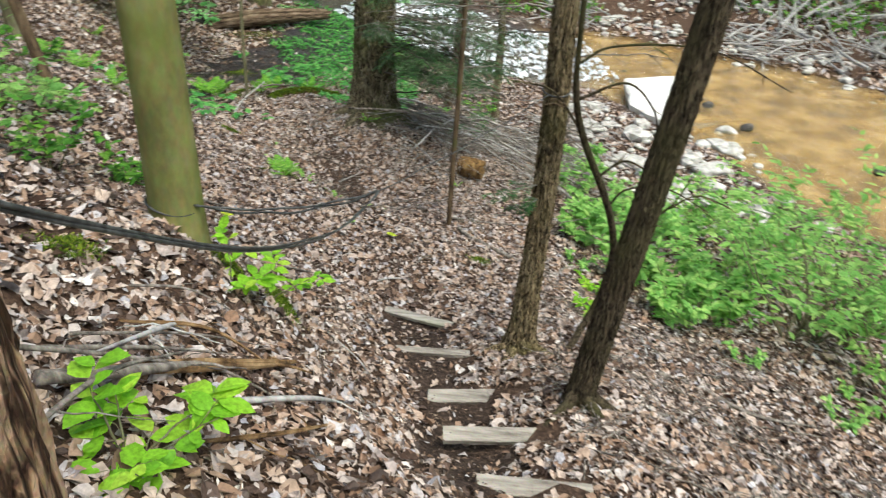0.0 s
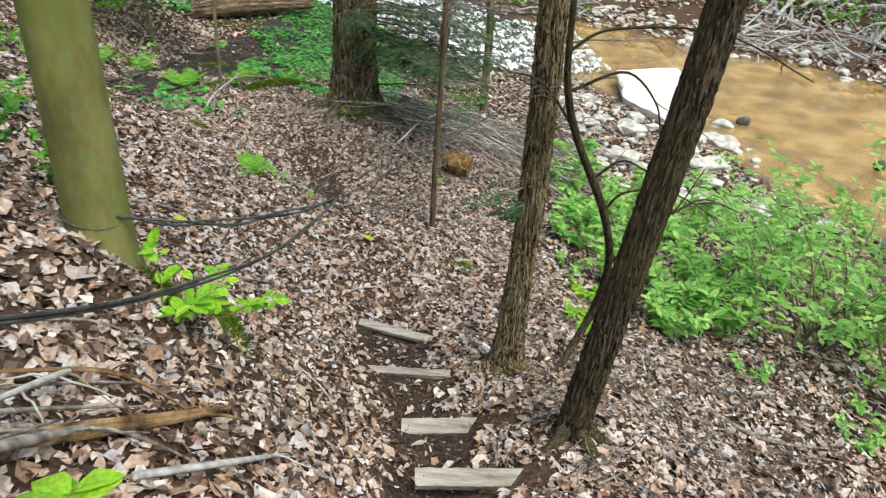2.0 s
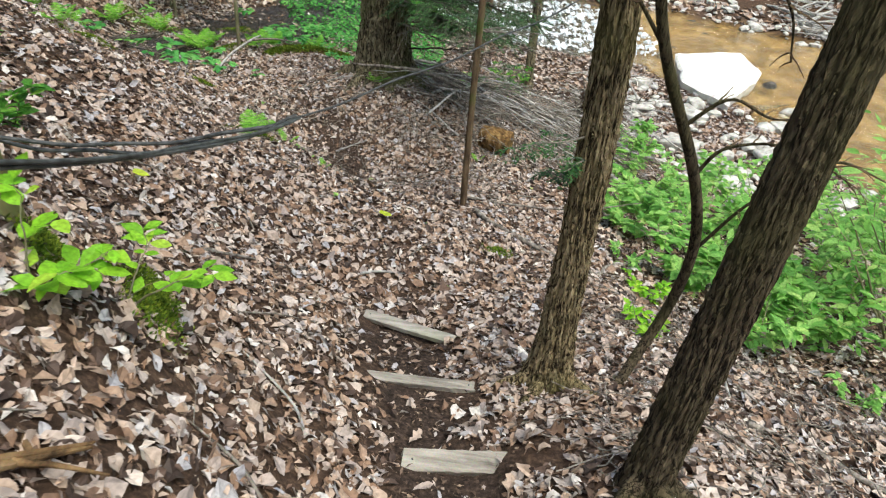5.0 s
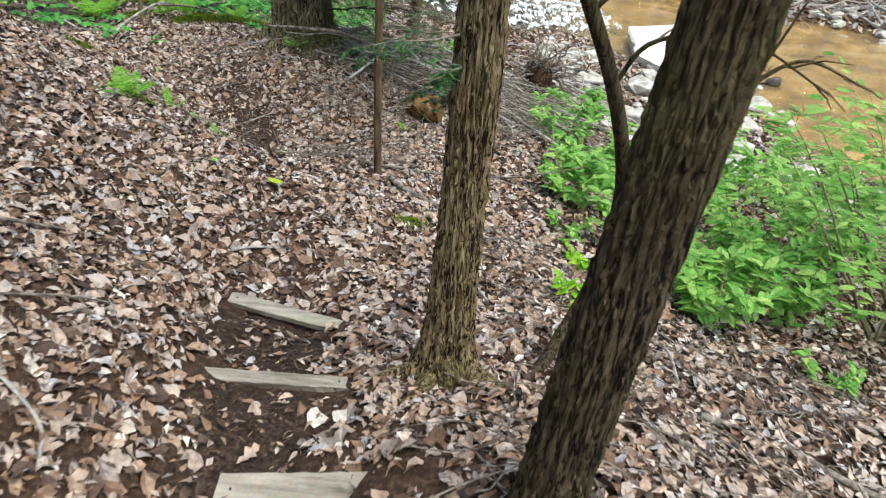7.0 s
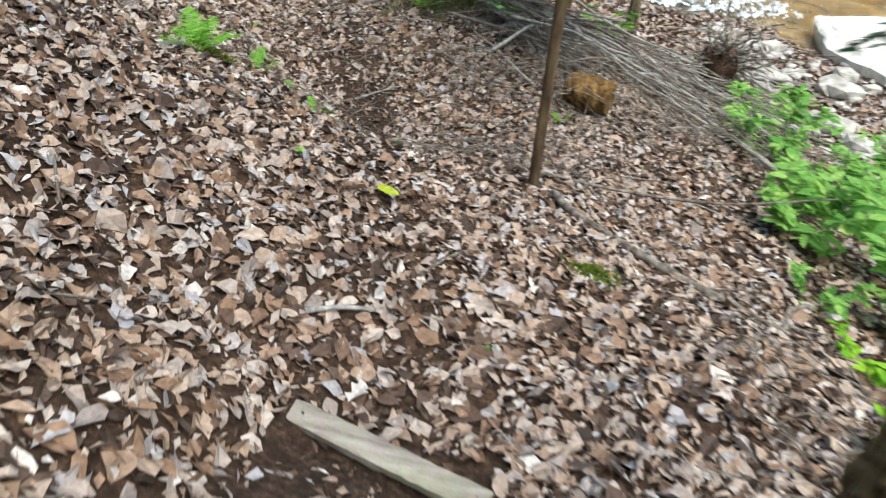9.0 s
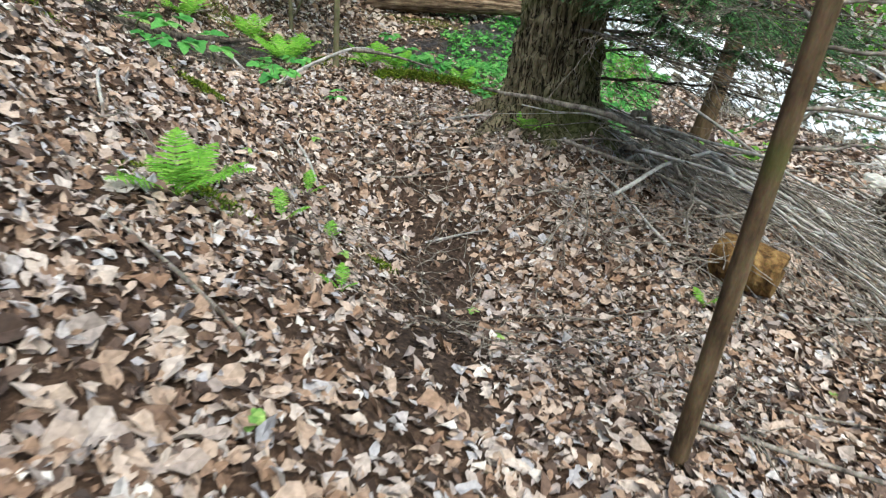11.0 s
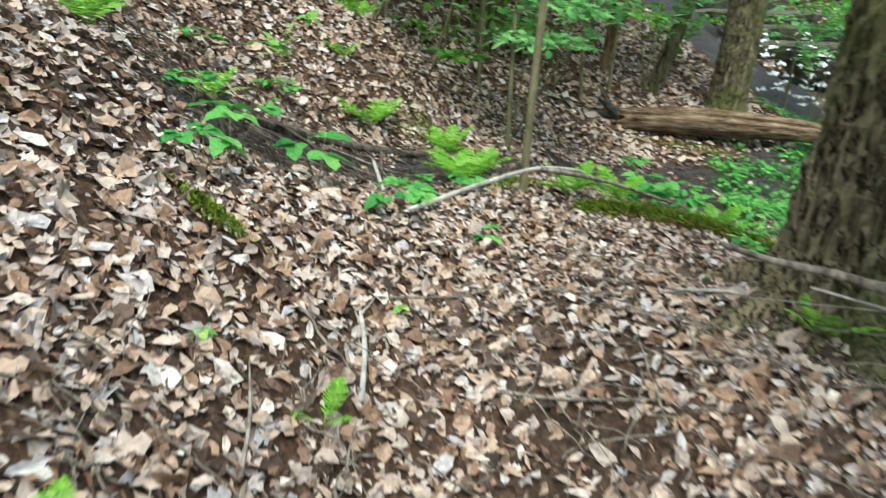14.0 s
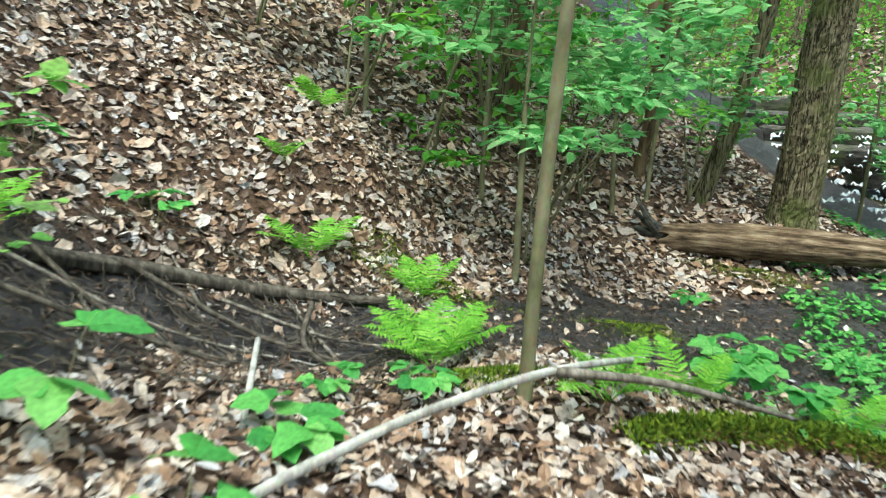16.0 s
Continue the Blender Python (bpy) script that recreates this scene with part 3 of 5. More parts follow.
# layered dark ledges beside the cascade
ledge_at = ((-9.4, 30.3, -1.2), (-8.2, 29.9, -1.55), (-10.6, 31.0, -0.8), (-7.2, 29.6, -1.95), (-6.2, 29.7, -2.3), (-11.6, 31.0, -1.4), (-8.8, 29.4, -2.0), (-3.6, 30.6, -2.6), (-5.4, 30.4, -1.7))
for k, (x, y, z) in enumerate(ledge_at):
    o = [(x + a, y + b) for a, b in ((-1.7, -0.6), (0.2, -0.95), (1.6, -0.5), (1.7, 0.8), (-1.4, 1.0))]
    single("rock_ledge", slab(o, z, 0.42 + 0.08 * (k % 3), 40 + k), ROCK_DARK, "dark wet layered rock ledge beside the falling water", "rock ledge", "rock ledges by the cascade")


# ---- trees ----
def trunk_line(base, lean, tall, wave=0.04, seed=0, dense=5.0, step=0.06):
    g = np.random.default_rng(seed)
    h = np.concatenate([np.arange(-0.25, dense, step), np.arange(dense, tall, 0.35)])
    a, b = g.uniform(0, 6.3, 2)
    x = base[0] + lean[0] * h + wave * np.clip(h, 0, 3) / 3 * np.sin(h * 1.1 + a)
    y = base[1] + lean[1] * h + wave * np.clip(h, 0, 3) / 3 * np.sin(h * 0.9 + b)
    return np.column_stack([x, y, base[2] + h]), h


def limb_line(start, way, length, rise, seed, n=14, kink=0.08):
    g = np.random.default_rng(seed)
    t = np.linspace(0, 1, n)[:, None]
    way = unit(np.array(way, float))
    p = np.array(start) + way * t * length + np.array((0, 0, 1)) * rise * t**2 * length
    return p + np.cumsum(g.normal(0, kink * length / n, (n, 3)), 0) * (t > 0)


def twiggy(line, count, length, seed, droop=0.0):
    """Side twigs along the outer part of a branch."""
    g = np.random.default_rng(seed)
    out = []
    n = len(line)
    for k in range(count):
        i = int(n * g.uniform(0.15, 0.98))
        i = min(max(i, 1), n - 1)
        t = unit(line[i] - line[i - 1])
        s = unit(np.cross(t, (0, 0, 1.0))) * (1 if k % 2 else -1)
        way = unit(t * g.uniform(0.4, 1.0) + s * g.uniform(0.5, 1.0) + np.array((0, 0, g.uniform(-0.25, 0.25) - droop)))
        out.append(limb_line(line[i], way, length * g.uniform(0.4, 1.0) * (1.1 - 0.6 * i / n), -0.15, int(g.integers(1e6)), 6, 0.15))
    return out


def foliage_on(lines, per, size, seed, shape=OVAL, wide=0.55, flat=0.5, fold=0.2, curl=0.15):
    """Leaves set alternately along twigs, lying roughly flat."""
    g = np.random.default_rng(seed)
    pos, way, nor = [], [], []
    for ln in lines:
        u = np.sort(g.uniform(0.12, 1, per)) * (len(ln) - 1.001)
        i = u.astype(int)
        p = ln[i] + (ln[i + 1] - ln[i]) * (u % 1)[:, None]
        t = unit(ln[i + 1] - ln[i])
        s = unit(np.cross(t, (0, 0, 1.0))) * np.where(np.arange(per) % 2, 1, -1)[:, None]
        pos.append(p), way.append(unit(0.5 * t + s + g.normal(0, 0.25, (per, 3))))
        nor.append(unit(np.array((0, 0, 1.0)) + g.normal(0, flat, (per, 3))))
    pos, way, nor = np.concatenate(pos), np.concatenate(way), np.concatenate(nor)
    ln_ = size * g.uniform(0.6, 1.15, len(pos))
    return leaves(pos, way, nor, ln_, ln_ * wide, shape, fold, curl, 0.2, seed)


def tree(name, label, base, lean, tall, r, mat, seed, sides=28, ridges=0, rough=0.0, flare=1.5, wave=0.04, crown=None, bare_to=0.45, limbs=7, leaf=0.16, per=26, dense=5.0, step=0.06):
    """A tapered trunk with limbs in its upper part and a leafy crown on them."""
    ob = thing(name, base, label, "tree")
    line, h = trunk_line(base, lean, tall, wave, seed, dense, step)
    rad = r * np.interp(h, [-0.25, 0, 0.12, 0.35, 0.9, 4, tall], [flare * 1.2, flare, 1 + (flare - 1) * 0.5, 1 + (flare - 1) * 0.2, 1.0, 0.86, 0.12])
    part("trunk", tube(line, rad, sides, rough, ridges, True, seed), mat, ob, smooth=not ridges)
    g = np.random.default_rng(seed + 5)
    twigs = []
    for k in range(limbs):
        hh = tall * g.uniform(bare_to, 0.97)
        i = int(np.argmin(abs(h - hh)))
        a = k * 2.4 + g.uniform(-0.4, 0.4)
        reach = (tall * 0.26) * (1.15 - 0.7 * (hh / tall - bare_to) / (1 - bare_to))
        ll = limb_line(line[i], (np.cos(a), np.sin(a), 0.35), reach, 0.15, seed * 13 + k, 12)
        part("limb", tube(ll, [rad[i] * 0.45, rad[i] * 0.08], 6), mat, ob, smooth=True)
        twigs += twiggy(ll, 9, reach * 0.45, seed * 7 + k) + [ll]
    if crown is not None:
        part("crown", foliage_on(twigs, per, leaf, seed + 3, LITE, 0.6), crown, ob, "green leaves of the crown")
    return ob, line, rad, h


beech, beech_line, beech_rad, _ = tree("beech_tree", "smooth olive-barked beech with a cable tied round it", (-1.72, 3.86, -0.95), (-0.014, 0.042), 13, 0.160, BARK_BEECH, 2, 40, 0, 0.035, 1.25, 0.02, CANOPY, per=9)
furrowed, furrowed_line, _, _ = tree("hardwood_tree", "slender furrowed brown-barked tree beside the wooden steps", (0.80, 5.22, -2.58), (0.005, 0.06), 12, 0.098, BARK_DARK, 3, 84, 15, 0.13, 1.75, 0.05, CANOPY, per=9, step=0.03)
leaning, _, _, _ = tree("leaning_tree", "dark furrowed tree leaning out over the steps", (1.10, 3.95, -2.12), (0.097, 0.008), 12, 0.093, BARK_LEAN, 4, 84, 17, 0.10, 1.25, 0.015, CANOPY, per=9, step=0.03)
thin, thin_line, _, _ = tree("thin_tree", "thin brown-barked young tree on the trodden slope", (0.06, 8.65, -3.4), (-0.008, -0.05), 8, 0.036, BARK_THIN, 5, 24, 0, 0.07, 1.3, 0.02, None, 0.5, 5)
hemlock, hem_line, hem_rad, hem_h = tree("hemlock_tree", "big old hemlock with ridged grey bark and flared roots", (-1.55, 12.68, -3.2), (0.01, 0.1), 15, 0.38, BARK_HEM, 6, 96, 29, 0.10, 1.9, 0.03, None, 0.4, 8)
sapling, sap_line, _, _ = tree("sapling", "slim grey-green sapling beside the wet seep", (-4.12, 13.26, -3.2), (0.01, 0.014), 7, 0.031, BARK_SAP, 7, 24, 0, 0.05, 1.25, 0.045, CANOPY, 0.42, 6, 0.11, 8)
tree("stream_tree", "mossy grey-barked tree on the stream bank", (-6.3, 22.2, -3.15), (0.09, -0.1), 13, 0.34, BARK_HEM, 8, 40, 15, 0.06, 1.2, 0.05, CANOPY, 0.5, 7)
tree("old_tree", "rough brown tree trunk close beside the path", (-0.77, 0.72, -0.05), (0.0, 0.0), 12, 0.15, BARK_OLD, 9, 84, 13, 0.07, 1.2, 0.02, CANOPY, per=12)
# further trees up the slope and beyond the seep
for k, (x, y, r, lx, ly, t) in enumerate(((-7.2, 11.2, 0.10, -0.1, 0.03, 9), (-9.6, 19.2, 0.17, 0.03, 0, 12), (-8.9, 18.2, 0.07, 0.05, 0, 8), (-11.5, 22.5, 0.2, 0, 0.02, 13), (-8.2, 20.8, 0.09, 0.12, 0.0, 9),
                                          (-7.4, 21.4, 0.13, 0.22, 0.05, 10), (-13.0, 17.0, 0.22, 0, 0, 13), (-4.6, 7.6, 0.06, -0.25, 0.1, 7), (-6.4, 7.2, 0.11, -0.12, 0, 11), (-12.8, 24, 0.14, 0.1, 0, 12), (-0.2, 15.4, 0.11, 0.12, 0.02, 9), (1.1, 17.2, 0.1, -0.05, 0, 9),
                                          (-15, 21, 0.2, 0.05, 0, 13), (-10.4, 24.6, 0.12, -0.04, 0, 11))):
    tree("woodland_tree", "slender tree further back in the wood", (x, y, hz(x, y) - 0.05), (lx, ly), t, r, (BARK_SAP, BARK_THIN, BARK_HEM)[k % 3], 20 + k, 16, 0, 0.06, 1.3, 0.08, CANOPY if k != 10 else None, 0.4, 6, 0.17, 8, 4, 0.15)

# forked small tree behind the leaning one
forked = thing("forked_tree", (1.24, 5.3, hz(1.24, 5.3)), "thin crooked small tree with forked bare branches", "tree")
fl = smooth_line([(1.22, 5.28, hz(1.22, 5.28) - 0.12), (1.42, 5.55, -2.62), (1.56, 5.65, -2.3), (1.57, 5.52, -1.86), (1.52, 5.42, -1.5), (1.35, 5.28, -1.05), (1.04, 5.1, -0.46), (0.9, 4.98, -0.08), (0.84, 4.88, 0.33), (0.8, 4.8, 1.2), (0.84, 4.8, 2.6)], 70)
part("trunk", tube(fl, [0.038, 0.035, 0.03, 0.023, 0.012], 12, 0.08, 0, True, 3), BARK_LEAN, forked, smooth=True)
for k, pts in enumerate(([(1.56, 5.47, -1.68), (1.72, 5.36, -1.3), (1.9, 5.28, -1.05), (2.05, 5.3, -0.7)], [(1.38, 5.3, -1.1), (1.48, 5.22, -0.9), (1.8, 5.2, -0.86), (2.2, 5.2, -1.05)], [(0.86, 4.92, 0.18), (1.1, 4.87, 0.34), (1.75, 4.85, 0.36), (2.4, 4.9, 0.1)],
                         [(1.22, 5.2, -0.8), (1.4, 5.15, -0.62), (1.65, 5.15, -0.7), (1.95, 5.1, -0.6)], [(0.92, 5.0, -0.1), (1.25, 5.0, 0.05), (1.5, 5.05, -0.15), (1.6, 5.1, -0.4)], [(1.0, 5.07, -0.38), (0.75, 5.15, -0.1), (0.45, 5.2, -0.05)], [(1.88, 5.28, -1.08), (2.1, 5.3, -0.95), (2.4, 5.35, -1.05)])):
    ln = smooth_line(pts, 18)
    br = part("branch", tube(ln, [0.012, 0.004], 6, 0.1, 0, True, k), BARK_LEAN, forked, smooth=True)
    tw = twiggy(ln, 6, 0.35, 70 + k)
    part("twig", joined([tube(t, [0.006, 0.002], 4) for t in tw]), BARK_THIN, br, origin=forked.location, kind="stuff")


# ---- hemlock boughs: grey twigs with flat needle sprays ----
def needles_on(lines, spacing, size, seed):
    g = np.random.default_rng(seed)
    pos, way, nor = [], [], []
    for ln in lines:
        total = np.linalg.norm(np.diff(ln, axis=0), axis=1).sum()
        n = max(int(total / spacing), 3)
        u = np.linspace(0.05, 1, n) * (len(ln) - 1.001)
        i = u.astype(int)
        t = unit(ln[i + 1] - ln[i])
        s = unit(np.cross(t, (0, 0, 1.0)))
        for sg in (1, -1):
            pos.append(ln[i] + (ln[i + 1] - ln[i]) * (u % 1)[:, None])
            way.append(unit(t * 0.55 + s * sg + g.normal(0, 0.15, (n, 3))))
            nor.append(unit(np.array((0, 0, 1.0)) + g.normal(0, 0.3, (n, 3))))
    pos, way, nor = np.concatenate(pos), np.concatenate(way), np.concatenate(nor)
    ln_ = size * g.uniform(0.7, 1.2, len(pos))
    return leaves(pos, way, nor, ln_, ln_ * 0.36, LITE, 0.1, 0.05, 0, seed)


def bough(ob, start, way, length, seed, green=True, r=0.014, droop=-0.12, count=22, mat=None, spacing=0.022, origin=None):
    ln = limb_line(start, way, length, droop, seed, 20, 0.12)
    b = part("bough", tube(ln, [r, r * 0.25], 6, 0.1, 0, True, seed), mat or TWIG, ob, smooth=True)
    tw = twiggy(ln, count, length * 0.42, seed + 1, 0.1)
    tw2 = [q for t in tw for q in twiggy(t, 4 if green else 3, length * 0.16, seed + 2, 0.1)]
    part("twig", joined([tube(t, [r * 0.35, r * 0.12], 4) for t in tw] + [tube(t, [r * 0.18, r * 0.08], 3) for t in tw2]), mat or TWIG, b, origin=ob.location, kind="stuff")
    if green:
        part("needle_spray", needles_on(tw + tw2 + [ln[8:]], spacing, 0.032, seed + 3), NEEDLE, b, "dark green flat needle spray", origin=ob.location, kind="stuff")


g = np.random.default_rng(17)
for k in range(34):
    low = k < 30
    hgt = (g.uniform(0.9, 2.7) if k < 20 else g.uniform(0.4, 1.9)) if low else g.uniform(2.3, 6)
    i = int(np.argmin(abs(hem_h - hgt)))
    a = g.normal(-0.3, 0.45) if k < 20 else g.uniform(-0.9, 1.4)
    bough(hemlock, hem_line[i] + hem_rad[i] * np.array((np.cos(a), np.sin(a), 0)) * 0.8, (np.cos(a), np.sin(a), g.uniform(-0.1, 0.25)), g.uniform(1.3, 2.6), 300 + k * 7, k < 16 or not low, 0.016, -0.12, 26, TWIG_DARK if k % 2 else None, 0.015)
for k in range(30):
    i = int(len(thin_line) * g.uniform(0.28, 0.8))
    a = g.uniform(-0.4, 2.2)
    bough(thin, thin_line[i], (np.cos(a), np.sin(a), 0.05), g.uniform(0.5, 1.4), 700 + k * 7, k % 5 == 0, 0.007, -0.1, 10)
for k, (zz, a, l) in enumerate(((-1.05, -2.3, 0.28), (-0.95, 3.6, 0.5), (-1.25, 2.6, 0.3), (0.25, 2.6, 1.1), (0.5, 3.4, 1.5), (0.1, 0.2, 0.9), (0.7, 0.5, 1.3))):
    i = int(np.argmin(abs(furrowed_line[:, 2] - zz)))
    bough(furrowed, furrowed_line[i], (np.cos(a), np.sin(a), 0.0), l, 900 + k * 7, k < 3, 0.008, -0.05, 9)


# ---- wooden steps ----
def board(a, b, tall, thick, tip, seed):
    """A plank on edge between two top corners: split ends, rounded arrises, a slight bow."""
    a, b = np.array(a, float), np.array(b, float)
    n, t = 24, unit(b - a)
    back = unit(np.cross((0, 0, 1.0), t))
    up = unit(np.array((0, 0, 1.0)) + back * tip)
    out = unit(np.cross(t, up))
    g = np.random.default_rng(seed)
    prof = [(-0.5, -1), (-0.5, -0.06), (-0.38, 0), (0.38, 0), (0.5, -0.06), (0.5, -1), (0.38, -1.03), (-0.38, -1.03)]
    rows = []
    for k in range(n):
        u = k / (n - 1)
        end = g.uniform(-0.012, 0.012, len(prof)) if k in (0, n - 1) else np.zeros(len(prof))
        w = g.normal(0, 0.0015, (len(prof), 2))
        p = a + (b - a) * u + out * 0.002 * np.sin(3.1 * u)
        rows.append([p + t * e + out * (c * thick + x) + up * (d * tall + y) for (c, d), e, (x, y) in zip(prof, end, w)])
    v = np.array(rows).reshape(-1, 3)
    m = len(prof)
    i, j = np.meshgrid(np.arange(n - 1), np.arange(m), indexing="ij")
    f = np.stack([i * m + j, i * m + (j + 1) % m, (i + 1) * m + (j + 1) % m, (i + 1) * m + j], -1).reshape(-1, 4)
    return v, [f, np.array([list(range(m)), list(range((n - 1) * m, n * m))])]


STEPS = (((0.29, 2.75, -1.68), (0.97, 2.75, -1.70)), ((0.10, 3.46, -2.03), (0.88, 3.525, -2.035)), ((-0.03, 4.22, -2.40), (0.76, 4.31, -2.40)),
         ((-0.42, 5.03, -2.59), (0.32, 5.06, -2.61)), ((-0.57, 6.04, -2.88), (0.15, 5.84, -2.885)))
for k, (a, b) in enumerate(STEPS):
    st = thing("step_board", ((a[0] + b[0]) / 2, a[1], a[2] - 0.13), "weathered grey plank set on edge as a trail step", "step", "plank steps down the trail")
    pl = part("plank", board(a, b, 0.042, (0.12, 0.125, 0.13, 0.075, 0.09)[k], -0.18 + 0.07 * (k % 2), 50 + k), WOOD_GREY, st)
    for u in (0.06, 0.95):
        p = np.array(a) + (np.array(b) - np.array(a)) * u + np.array((0, 0.0, -0.004))
        part("nail_head", tube([p, p + np.array((0, 0.0, 0.008))], [0.006, 0.005], 8), CABLE, pl, "rusty nail head", origin=st.location)


# ---- cable strung between the trees ----
def sagging(a, b, sag, n=40, wob=0.006, seed=0):
    a, b = np.array(a, float), np.array(b, float)
    t = np.linspace(0, 1, n)
    p = a + (b - a) * t[:, None]
    p[:, 2] -= sag * 4 * t * (1 - t)
    g = np.random.default_rng(seed)
    p += np.stack([np.sin(t * 20 + q) for q in g.uniform(0, 6, 3)], -1) * wob
    return p


JOIN = (-0.44, 3.96, -0.46)
ring = np.array([(-1.735 + 0.168 * np.cos(q), 3.875 + 0.168 * np.sin(q), -0.60 + 0.012 * np.sin(2 * q) - 0.02 * np.cos(q)) for q in np.linspace(0, 6.28, 40)])
cable = thing("cable", JOIN, "black cable strung low between the trees", "cable")
part("tree_loop", tube(ring, 0.0075, 8), CABLE, cable, smooth=True)
part("strand", tube(sagging((-1.58, 3.82, -0.585), JOIN, 0.10, seed=1), 0.0075, 8), CABLE, cable, smooth=True)
part("strand", tube(sagging((-1.59, 3.80, -0.57), JOIN, 0.075, seed=2), 0.0075, 8), CABLE, cable, smooth=True)
part("strand", tube(sagging((-0.64, 0.78, 1.07), JOIN, 0.22, seed=3), 0.0048, 8), CABLE, cable, smooth=True)
part("strand", tube(sagging((-0.64, 0.79, 1.055), JOIN, 0.225, seed=4), 0.0048, 8), CABLE, cable, smooth=True)
part("strand", tube(sagging(JOIN, (0.74, 5.25, -0.15), 0.03, seed=5), 0.004, 8), CABLE, cable, smooth=True)
part("tree_loop", tube([(0.80 + 0.105 * np.cos(q), 5.35 + 0.105 * np.sin(q), -0.15 + 0.02 * np.sin(q)) for q in np.linspace(0, 6.28, 30)], 0.0075, 8), CABLE, cable, smooth=True)


# ---- shrubs, seedlings and ferns ----
def shrub(name, label, base, tall, spread, stems, leaf, mat, seed, twigs=9, per=9, wide=0.5, lean=(0, 0), shape=OVAL, group="", bare=0, flat=0.28):
    ob = thing(name, base, label, "shrub" if tall > 0.5 else "seedling", group)
    g = np.random.default_rng(seed)
    tw = []
    for k in range(stems):
        a = k * 2.4 + g.uniform(-0.5, 0.5)
        way = (np.cos(a) * spread + lean[0], np.sin(a) * spread + lean[1], 1.0)
        ln = limb_line(np.array(base) - (0, 0, 0.05), way, tall * g.uniform(0.7, 1.05), -0.1, seed * 31 + k, 14, 0.1)
        part("stem", tube(ln, [0.004 + tall * 0.005, 0.0015], 6), BARK_SAP, ob, smooth=True)
        mine = twiggy(ln[bare:], twigs, max(tall * 0.42, 0.12), seed * 17 + k) + [ln[6:]]
        tw += mine
    part("twig", joined([tube(t, [0.0025, 0.001], 3) for t in tw]), BARK_SAP, ob, kind="stuff")
    part("foliage", foliage_on(tw, per, leaf, seed + 2, shape, wide, flat, 0.12, 0.18), mat, ob, "leafy green foliage")
    return ob


BUSHES = ((5.2, 7.8, 3.0), (6.1, 8.5, 2.9), (4.6, 7.4, 2.5), (5.3, 8.3, 2.3), (3.9, 8.6, 1.3), (3.3, 8.0, 0.95), (2.9, 9.2, 1.1), (4.4, 9.8, 1.5), (3.4, 10.6, 1.2), (5.6, 10.3, 1.9), (2.5, 10.5, 0.8), (4.9, 12.0, 1.5),
          (6.4, 9.0, 2.3), (3.0, 7.15, 0.8), (6.2, 12.5, 1.6), (3.6, 12.2, 1.0), (2.1, 9.4, 0.7), (5.9, 6.9, 2.3), (3.7, 7.4, 1.0), (2.6, 8.2, 0.8), (4.2, 11.0, 1.2), (6.8, 10.9, 1.8), (2.4, 12.0, 0.9), (2.9, 14.0, 0.9), (7.6, 8.2, 2.4))
for k, (x, y, t) in enumerate(BUSHES):
    shrub("shrub", "bright green leafy shrub on the lower bank", (x, y, hz(x, y)), t * (1.15 if x > 5 else 1.0), 0.62, 6 if t > 1.2 else 5, 0.15, GREEN, 200 + k, 10, 7, 0.44, group="shrubs on the lower bank")
for k, (x, y, t) in enumerate(((1.72, 6.5, 0.4), (2.0, 7.6, 0.45), (1.9, 8.3, 0.4), (5.0, 6.2, 0.5), (4.4, 5.6, 0.4), (5.6, 5.9, 0.6), (3.6, 6.4, 0.35))):
    shrub("bank_seedling", "small yellow-green leafy seedling on the lower bank", (x, y, hz(x, y)), t, 0.7, 3, 0.10, LIME if k < 2 else GREEN, 240 + k, 4, 5, 0.5, group="seedlings on the lower bank")
# taller leafy saplings beyond the seep
for k, (x, y, t) in enumerate(((-6.7, 16.3, 2.3), (-7.2, 17.2, 2.6), (-7.9, 15.9, 2.5), (-8.6, 15.4, 2.3), (-7.9, 18.8, 3.0), (-9.0, 18.0, 3.2), (-9.8, 16.6, 3.0), (-7.4, 21.0, 3.0), (-10.5, 19.5, 3.4), (-8.6, 21.0, 3.4), (-9.2, 23.0, 3.6), (-2.4, 22.8, 2.4), (-10.2, 15.2, 2.6), (-11.4, 17.4, 3.2), (-12.2, 19.2, 3.4), (-5.2, 23.6, 2.6))):
    shrub("leafy_sapling", "leafy green sapling with flat layered foliage", (x, y, hz(x, y)), t * (1.25 if y < 18 else 1), 0.3, 2 if y < 18 else 3, 0.18, COOL, 330 + k, 14, 8, 0.6, (0.35, -0.1) if k < 3 else (0.1, 0), group="leafy saplings", bare=6)
shrub("leafy_sapling", "thin seedling with a few drooping green leaves", (-5.2, 11.35, hz(-5.2, 11.35)), 1.25, 0.3, 1, 0.14, GREEN, 351, 6, 5, 0.55, (0.35, 0.1), group="leafy saplings")


